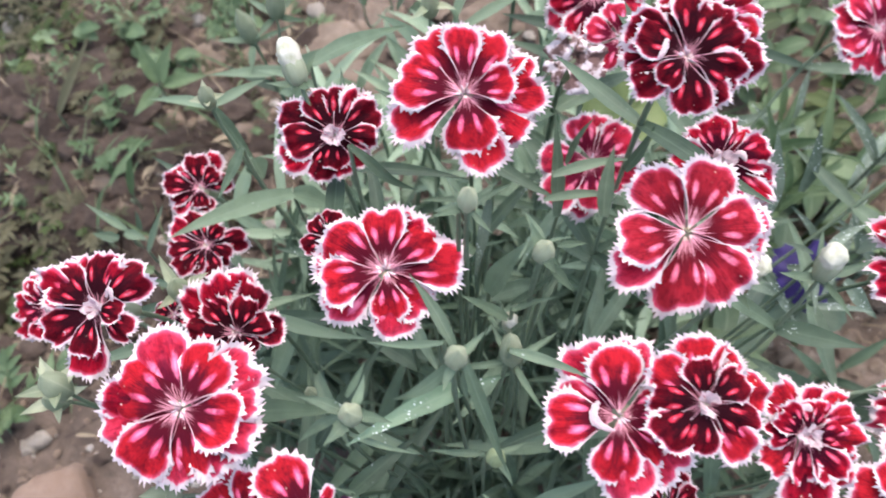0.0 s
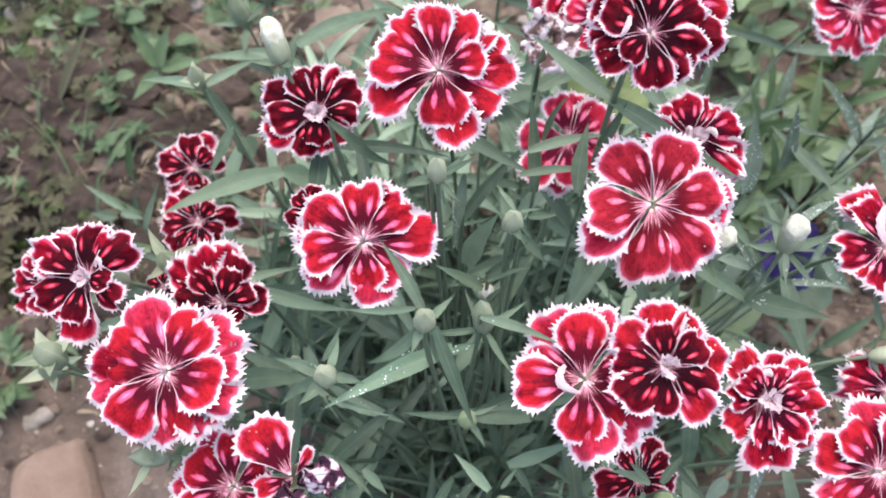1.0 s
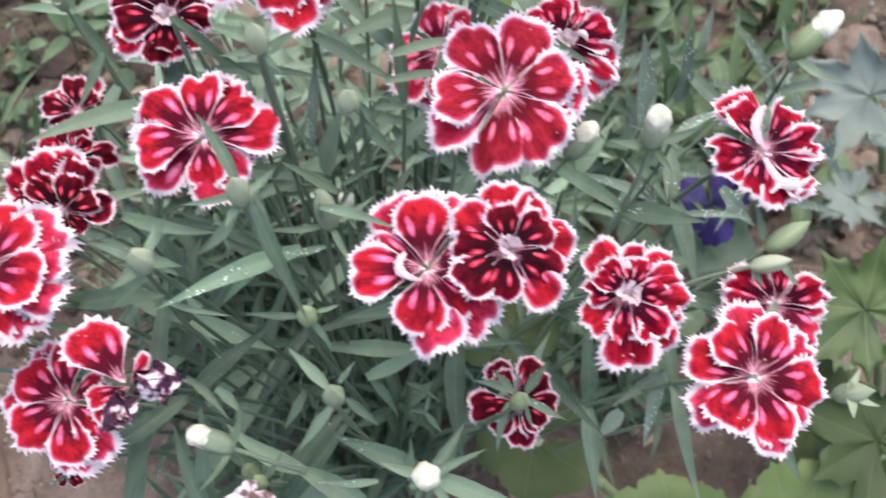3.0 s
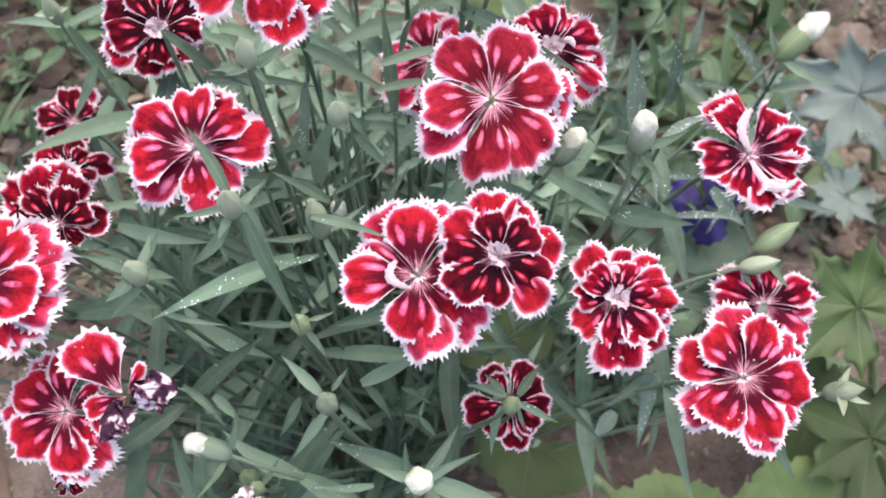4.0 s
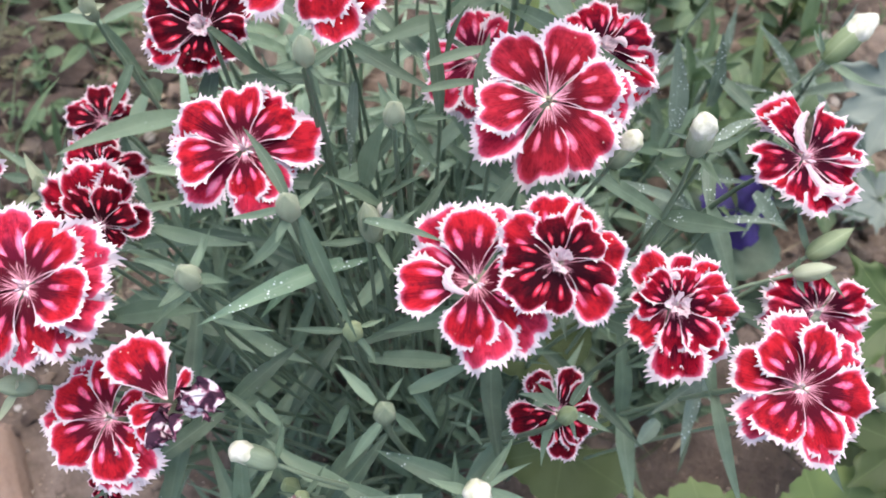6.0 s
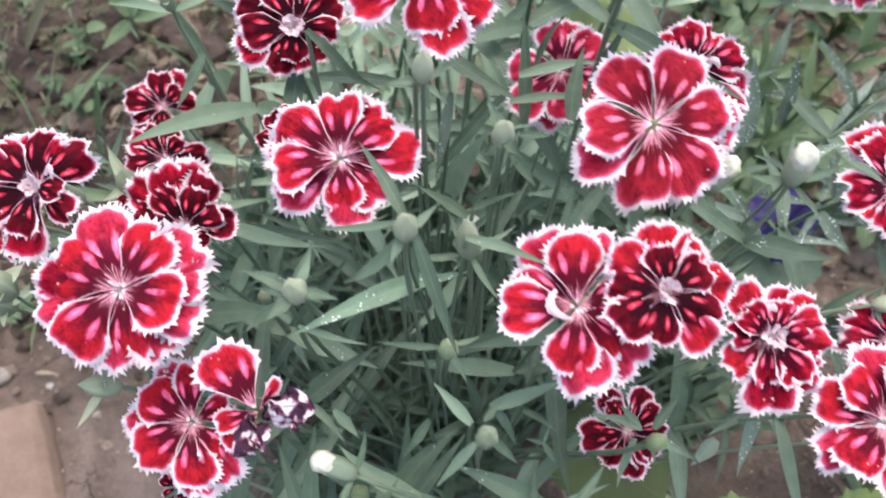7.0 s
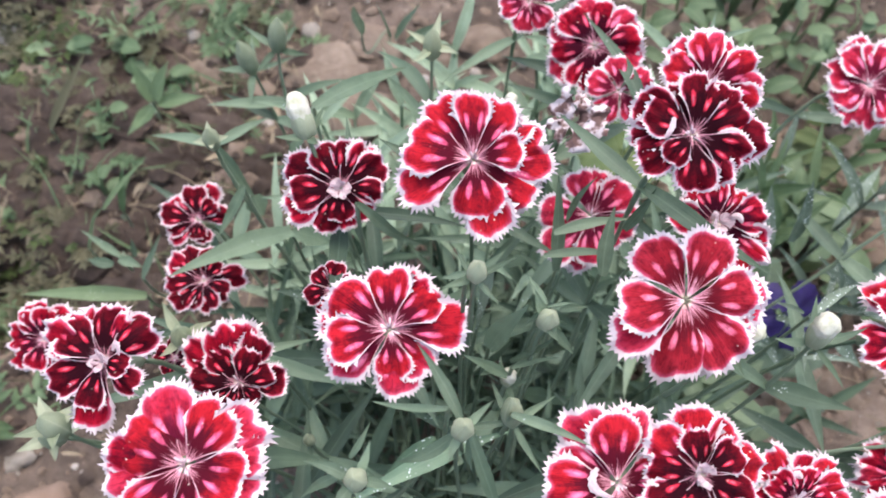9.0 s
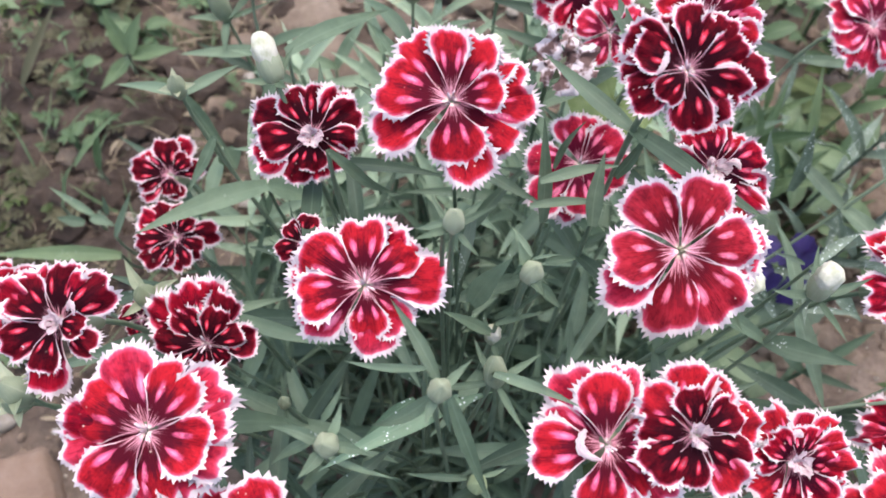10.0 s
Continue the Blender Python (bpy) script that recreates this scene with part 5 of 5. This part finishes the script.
spray([((0.1416, 0.1455, 0.1550), (0.1667, 0.1432, 0.1550), 0.0033, -0.22), ((0.1300, 0.1523, 0.1750), (0.1496, 0.1493, 0.1750), 0.0037, -0.12),
       ((0.1553, 0.1534, 0.1600), (0.1693, 0.1430, 0.1500), 0.0071, -0.08)],
      "dew-specked leaves arching over a violet flower", material=leaf_dusty)
spray([((-0.1076, 0.1804, 0.1000), (-0.1609, 0.1791, 0.1000), 0.0078, -0.10)],
      "long low green leaf lying over the soil", foot=(-0.1100, 0.2200, 0.0), material=leaf_weed)
spray([((-0.1140, 0.1896, 0.1200), (-0.1290, 0.1967, 0.1300), 0.0039, 0.00), ((-0.1149, 0.1884, 0.1200), (-0.1046, 0.1851, 0.1200), 0.0053, 0.00),
       ((-0.1167, 0.1860, 0.1200), (-0.1280, 0.1881, 0.1200), 0.0053, -0.05), ((-0.1085, 0.1898, 0.1200), (-0.1082, 0.1937, 0.1300), 0.0031, 0.00)],
      "tuft of fresh green leaves over the soil", foot=(-0.1500, 0.2350, 0.0))
spray([((-0.1039, 0.1804, 0.1200), (-0.0904, 0.1872, 0.1500), 0.0038, -0.05)],
      "curving green leaf beside a small dark bloom", foot=(-0.1000, 0.2100, 0.0))
spray([((-0.2016, 0.3072, 0.0200), (-0.1693, 0.3260, 0.0700), 0.0075, -0.05)], "upright olive grass blade among the weeds", foot=(-0.2116, 0.3156, 0.0000), material=leaf_dull)
spray([((-0.1533, 0.2579, 0.0200), (-0.1440, 0.2656, 0.0600), 0.0062, 0.0)], "upright green grass blade on the soil", foot=(-0.1606, 0.2642, 0.0000), material=leaf_weed)
spray([((-0.1375, 0.3092, 0.0500), (-0.1459, 0.3218, 0.0700), 0.0096, 0.0), ((-0.1360, 0.3092, 0.0500), (-0.1245, 0.3173, 0.0750), 0.0102, 0.0), ((-0.1344, 0.3076, 0.0500), (-0.1082, 0.3068, 0.0600), 0.0096, 0.0),
       ((-0.1389, 0.3090, 0.0450), (-0.1476, 0.2872, 0.0500), 0.0097, 0.0)], "fresh green seedling with pointed leaves on the soil", foot=(-0.1546, 0.3360, 0.0000), material=leaf_weed)
spray([((-0.0250, 0.3201, 0.1000), (-0.0259, 0.3050, 0.1400), 0.0068, 0.0), ((-0.0112, 0.3191, 0.1000), (-0.0160, 0.3070, 0.1400), 0.0063, 0.0), ((-0.0084, 0.3176, 0.1000), (0.0039, 0.3080, 0.1400), 0.0074, 0.0), ((-0.0028, 0.3162, 0.1000), (0.0184, 0.3151, 0.1200), 0.0058, 0.0)],
      "tuft of dark green leaves at the back", foot=(-0.0165, 0.3878, 0.0000))


# ---- broad leaves, violet flower, weeds ----
def broad_leaf(at, radius, label, material, toward=0, right=0, turn=0, lobes=7, deep=0.14, foot=None, round_=1.0, category="leaf", crimp=0.007, name="broad_leaf", teeth=0.0):
    """A round lobed leaf on its stalk, veins running to each lobe."""
    at = Vector(at)
    owner = thing(name, at, label, category, "broad leaves")
    m = frame_of(toward, right).to_4x4() @ Matrix.Rotation(radians(turn), 4, "Z")
    bm = bmesh.new()
    count, rows, uvs = lobes * 10, [], []
    luck = random.Random(int(abs(at.x) * 9999))
    grow = [luck.uniform(0.85, 1.15) for _ in range(lobes)]
    for v in (0.02, 0.12, 0.24, 0.36, 0.48, 0.6, 0.72, 0.84, 0.93, 1.0):
        row, uv = [], []
        for s in range(count + 1):
            t = s / count
            a = radians(-90 + 12 + (360 - 24) * t)
            k = t * lobes
            w = abs((k % 1) - 0.5) * 2
            i = k - 0.5
            j = max(0, min(lobes - 1, int(math.floor(i))))
            g = grow[j] + (grow[min(j + 1, lobes - 1)] - grow[j]) * max(0.0, min(1.0, i - j))
            r = radius * v * (1 + (g - 1) * v) * (1 - deep * w ** (1.8 if deep < 0.25 else 1.0) * v ** 1.5) * (1 + 0.035 * v ** 6 * (s % 2)) * (1 - teeth * (2 * abs((3 * k) % 1 - 0.5)) * v ** 3)
            z = radius * (0.20 * v * v - crimp * v * (1 - w) ** 3 + 1.4 * crimp * math.sin(2 * a + 1) * v * v + 0.05 * noise.noise(Vector((a * 2, v * 3, at.x * 50))) - 0.10 * max(0.0, v - 0.85) * (1 + math.sin(5 * a)) * 4)
            row.append((r * math.cos(a) * round_, r * math.sin(a), z))
            uv.append((0.5 + 0.5 * min(1.0, 0.05 + 2.2 * w * v), v))
        rows.append(row)
        uvs.append(uv)
    sheet(bm, rows, uvs)
    bmesh.ops.transform(bm, matrix=m, verts=bm.verts)
    part("blade", bm, material, owner)
    end = Vector(foot or (at.x, at.y + 0.03, -0.003))
    line = bezier((at, at.lerp(end, 0.5) + Vector((0, 0, 0.012)), end), 10)
    bm = bmesh.new()
    tube(bm, [p - at for p in line], 0.0023, 8)
    part("stalk", bm, calyx_lime, owner)
    return owner


broad_leaf((0.1501, 0.0350, 0.0700), 0.035, "broad scalloped light green leaf low over the soil", leaf_broad, 10, 0, 10, 9, 0.06, (0.1147, 0.1008, 0.0000), teeth=0.05, crimp=0.03)
broad_leaf((0.1949, 0.0451, 0.0750), 0.029, "broad scalloped green leaf beside another", leaf_broad, 14, -8, -20, 9, 0.06, (0.1942, 0.0672, 0.0000), teeth=0.05, crimp=0.03)
broad_leaf((0.2244, 0.1282, 0.1050), 0.030, "lobed fresh green leaf with toothed edges", leaf_broad, 20, -10, 35, 7, 0.34, (0.2741, 0.1208, 0.0000), teeth=0.2)
# the next four use olive with the blooms' shade in its colour
broad_leaf((0.2255, 0.0799, 0.0900), 0.034, "lobed green leaf under a red bloom, darkened for shade", leaf_olive_shaded, 16, 0, 20, 7, 0.38, (0.2483, 0.0799, 0.0000), teeth=0.16)
broad_leaf((0.2127, 0.0944, 0.0700), 0.030, "green leaf under a bloom, colour darkened for shade", leaf_olive_shaded, 10, 8, 100, 7, 0.3, (0.2239, 0.0941, 0.0000), teeth=0.16)
broad_leaf((0.0953, 0.0859, 0.0700), 0.026, "olive green leaf under a small dark bloom", leaf_olive_shaded, 10, 0, 100, 5, 0.12, (0.1468, 0.0671, 0.0040))
broad_leaf((0.0826, 0.1106, 0.1300), 0.018, "olive leaf under red blooms, colour darkened for shade", leaf_olive_shaded, 10, 0, 40, 5, 0.15, (0.0974, 0.1316, 0.0000))
broad_leaf((0.2325, 0.2113, 0.1300), 0.029, "soft silver-grey lobed leaf standing apart", leaf_grey, 34, -24, 60, 7, 0.42, (0.3037, 0.2492, 0.0000), teeth=0.18)
broad_leaf((0.2685, 0.2164, 0.0300), 0.020, "dull grey-green lobed leaf below a bloom", leaf_grey, 10, -10, 120, 7, 0.35, (0.2788, 0.2216, 0.0000), teeth=0.22)
broad_leaf((0.1906, 0.1937, 0.0320), 0.022, "rounded grey-green leaf under a violet flower", leaf_shaded, 14, 0, 180, 5, 0.12, (0.1990, 0.1839, 0.0000))
broad_leaf((0.1700, 0.1952, 0.0300), 0.022, "rounded dark green leaf under a violet flower", leaf_shaded, 14, 0, 220, 5, 0.12, (0.1812, 0.1844, 0.0000))
broad_leaf((0.0842, 0.2226, 0.1600), 0.016, "yellow-green rounded leaf behind the blooms", leaf_lime, 14, 0, 160, 5, 0.1, (0.1287, 0.2994, -0.0000))


def violet_flower(at, radius):
    at = Vector(at)
    owner = thing("violet_flower", at, "deep violet-blue flower with drooping velvety petals", "flower")
    luck = random.Random(4)
    m = frame_of(35, 0).to_4x4()
    for angle, size, half in ((150, 1.0, 40), (60, 0.95, 42), (10, 1.0, 34), (-70, 1.15, 34), (-140, 0.9, 36)):
        bm = petal_mesh(radius, angle, size, half, 1, luck, teeth=6, cup=-0.1, ruffle=3.0)
        bmesh.ops.transform(bm, matrix=m, verts=bm.verts)
        part("petal", bm, violet, owner)
    line = stem_line(at, (0, 0.2, -1), (at.x + 0.01, at.y + 0.03, -0.003))
    bm = bmesh.new()
    tube(bm, [p - at for p in line], 0.0011, 6)
    part("stem", bm, leaf_shaded, owner)
    return owner


violet_flower(VIOLET_AT, 0.0175)


def weed(at, size, count, label, material, blade=0.35, rise=0.7, group="weeds"):
    """A small weed: thin stalks from one root, each with a few leaflets."""
    at = Vector((at[0], at[1], ground_height(at[0], at[1])))
    owner = thing("weed", at, label, "weed", group)
    for k in range(count):
        a = rng.uniform(0, 6.283)
        out = Vector((math.cos(a), math.sin(a), rise * rng.uniform(0.5, 1.4))).normalized()
        far = size * rng.uniform(0.5, 1.1)
        bm = bmesh.new()
        root = Vector((0, 0, 0))
        mid, end = out * far * 0.55, out * far
        strap(bm, root, end, size * 0.04, sag=-0.1, n=4)
        for s in range(4):
            p = out * far * (0.35 + 0.2 * s)
            for side in (-1, 1):
                b = a + side * rng.uniform(0.7, 1.2)
                strap(bm, p, p + size * blade * rng.uniform(0.6, 1.1) * Vector((math.cos(b), math.sin(b), rng.uniform(-0.1, 0.5))), size * blade * 0.38, sag=-0.1, n=5)
        strap(bm, mid * 1.6, end * 1.25, size * blade * 0.4, sag=-0.1, n=5)
        part("leaf", bm, material, owner)
    return owner


def ovate_weed(at, size, count, label, material, high=0.03, group="weeds"):
    """A low weed with oval leaves on stalks."""
    at = Vector((at[0], at[1], ground_height(at[0], at[1])))
    owner = thing("leafy_weed", at, label, "weed", group)
    for k in range(count):
        a = rng.uniform(0, 6.283)
        root = Vector((0.25 * size * math.cos(a), 0.25 * size * math.sin(a), high * rng.uniform(0.2, 1.0)))
        tip = root + size * rng.uniform(0.7, 1.15) * Vector((math.cos(a), math.sin(a), rng.uniform(-0.15, 0.5)))
        bm = bmesh.new()
        strap(bm, root, tip, size * rng.uniform(0.42, 0.62), sag=-0.15, fold=0.25, blunt=1.2, n=8)
        tube(bm, bezier(((0, 0, -0.002), (0, 0, root.z * 0.6), root), 4), 0.0009, 5)
        part("leaf", bm, material, owner)
    return owner


wild = random.Random(21)


def bare(x, y):
    """Soil that few weeds grow on."""
    return x > 0.17 and y < 0.335 and wild.random() < 0.6


for k in range(120):
    x, y = wild.uniform(-0.32, -0.10), wild.uniform(0.20, 0.48)
    if x > -0.17 and k % 4:
        x -= 0.09
    weed((x, y), wild.uniform(0.012, 0.028), wild.randint(3, 5), "small feathery weed with dull olive green leaflets", leaf_dull if wild.random() < 0.85 else leaf_weed, rise=0.6, blade=0.28)
for k in range(85):
    x, y = wild.uniform(-0.34, -0.185), wild.uniform(0.19, 0.46)
    weed((x, y), wild.uniform(0.018, 0.034), wild.randint(4, 6), "dense feathery weed with dull grey-olive leaflets", leaf_olive_shaded if wild.random() < 0.45 else leaf_dull, rise=0.5, blade=0.24)
for k in range(34):
    x, y = wild.uniform(0.075, 0.20), wild.uniform(0.12, 0.27)
    if math.hypot(x - VIOLET_AT[0], y - VIOLET_AT[1]) < 0.045:
        continue
    ovate_weed((x, y), wild.uniform(0.016, 0.028), wild.randint(4, 6), "low weed with dull green leaves under the clump", leaf_low, wild.uniform(0.02, 0.06))
for k in range(15):
    x, y = wild.uniform(-0.33, -0.13), wild.uniform(0.26, 0.50)
    weed((x, y), wild.uniform(0.026, 0.042), wild.randint(5, 7), "spreading feathery green weed on the soil", leaf_weed if wild.random() < 0.25 else leaf_dull, rise=0.9, blade=0.22)
for k in range(10):
    x, y = wild.uniform(-0.27, -0.20), wild.uniform(0.15, 0.25)
    weed((x, y), wild.uniform(0.02, 0.035), 5, "yellowish feathery weed at the edge of the soil", leaf_weed if k % 3 == 0 else leaf_dull)
for k in range(9):
    x, y = wild.uniform(-0.12, 0.10), wild.uniform(0.30, 0.50)
    weed((x, y), wild.uniform(0.014, 0.026), 3, "small green seedling on bare soil", leaf_weed)
for x, y, s, n in ((-0.1741, 0.3210, 0.012, 3), (-0.1482, 0.3534, 0.016, 5), (-0.1074, 0.3921, 0.016, 4), (-0.1781, 0.3695, 0.020, 5), (-0.2092, 0.3689, 0.018, 3), (-0.1705, 0.2758, 0.010, 3)):
    ovate_weed((x, y), s, n, "fresh green seedling with pointed oval leaves", leaf_weed, 0.02)
for k in range(30):
    x, y = wild.uniform(0.16, 0.40), wild.uniform(0.27, 0.56)
    if bare(x, y):
        continue
    ovate_weed((x, y), wild.uniform(0.010, 0.021), wild.randint(4, 8), "low leafy weed with oval green leaves", leaf_weed if wild.random() < 0.7 else leaf_lime, 0.045)
for k in range(14):
    x, y = wild.uniform(0.18, 0.34), wild.uniform(0.16, 0.30)
    if bare(x, y):
        continue
    if math.hypot(x - VIOLET_AT[0], y - VIOLET_AT[1]) < 0.05:
        continue
    ovate_weed((x, y), wild.uniform(0.016, 0.028), wild.randint(3, 5), "low weed with dull green leaves among bare soil", leaf_weed, 0.03)
for k in range(8):
    x, y = wild.uniform(0.21, 0.32), wild.uniform(0.02, 0.12)
    ovate_weed((x, y), wild.uniform(0.02, 0.03), wild.randint(3, 5), "low weed in the shade of the broad leaves", leaf_weed, 0.03)
for k in range(24):
    x, y = wild.uniform(0.125, 0.27), wild.uniform(0.28, 0.44)
    if bare(x, y):
        continue
    ovate_weed((x, y), wild.uniform(0.009, 0.018), wild.randint(5, 8), "leafy weed with overlapping oval green leaves", leaf_weed, wild.uniform(0.03, 0.075))
for k in range(14):
    x, y = wild.uniform(0.165, 0.25), wild.uniform(0.29, 0.42)
    if bare(x, y):
        continue
    ovate_weed((x, y), wild.uniform(0.012, 0.020), wild.randint(5, 8), "leafy weed with overlapping oval green leaves", leaf_weed if k % 3 else leaf_olive_shaded, wild.uniform(0.02, 0.05))
for k in range(7):
    x, y = wild.uniform(0.165, 0.24), wild.uniform(0.225, 0.285)
    if bare(x, y):
        continue
    ovate_weed((x, y), wild.uniform(0.012, 0.018), wild.randint(4, 6), "low weed with dark green leaves behind a bloom", leaf_olive_shaded if k % 2 else leaf_shaded, wild.uniform(0.01, 0.03))


def litter_field(count, material, label, long_least, long_most, thin):
    """Dead grass, bits of stalk and tiny leaves over the bed."""
    bm = bmesh.new()
    for k in range(count):
        x, y = (wild.uniform(-0.34, -0.06), wild.uniform(0.17, 0.52)) if k % 3 else (wild.uniform(0.07, 0.36), wild.uniform(0.05, 0.42)) if k % 2 else (wild.uniform(-0.3, 0.4), wild.uniform(0.1, 0.6))
        a, long = wild.uniform(0, 6.283), wild.uniform(long_least, long_most)
        z = ground_height(x, y) + 0.0025
        tip = (x + long * math.cos(a), y + long * math.sin(a), z + wild.uniform(0, 0.5) * long)
        strap(bm, (x, y, z), tip, long * wild.uniform(0.6, 1.6) * thin, sag=wild.uniform(-0.3, 0.3), n=4)
    return tagged(part("plant_litter", bm, material), label, "plant litter", kind="stuff")


def grass_field():
    """Fine grass between the weeds."""
    bm = bmesh.new()
    for k in range(700):
        right_side = k % 5 < 3
        x, y = (wild.uniform(0.14, 0.42), wild.uniform(0.20, 0.58)) if right_side else (wild.uniform(-0.34, -0.09), wild.uniform(0.16, 0.5))
        a, long = wild.uniform(0, 6.283), wild.uniform(0.012, 0.045)
        z = ground_height(x, y)
        strap(bm, (x, y, z), (x + 0.7 * long * math.cos(a), y + 0.7 * long * math.sin(a), z + long * wild.uniform(0.3, 0.9)), wild.uniform(0.0008, 0.0022), sag=-0.15, n=4)
    return tagged(part("grass", bm, leaf_weed), "fine green grass blades between the weeds", "grass", kind="stuff")


broad_leaf((0.2449, 0.0839, 0.0500), 0.022, "yellow-green upright leaf at the edge of the bed", leaf_broad, 40, -30, 60, 5, 0.12, (0.2601, 0.0704, 0.0000))
litter_field(650, leaf_dry, "dry stalks and dead leaf scraps strewn over soil", 0.004, 0.014, 0.19)
litter_field(650, leaf_dull, "thin tangled olive stems and tiny leaflets over soil", 0.008, 0.028, 0.06)
litter_field(650, leaf_dry, "thin straw and dead grass stems strewn over soil", 0.010, 0.034, 0.03)
grass_field()
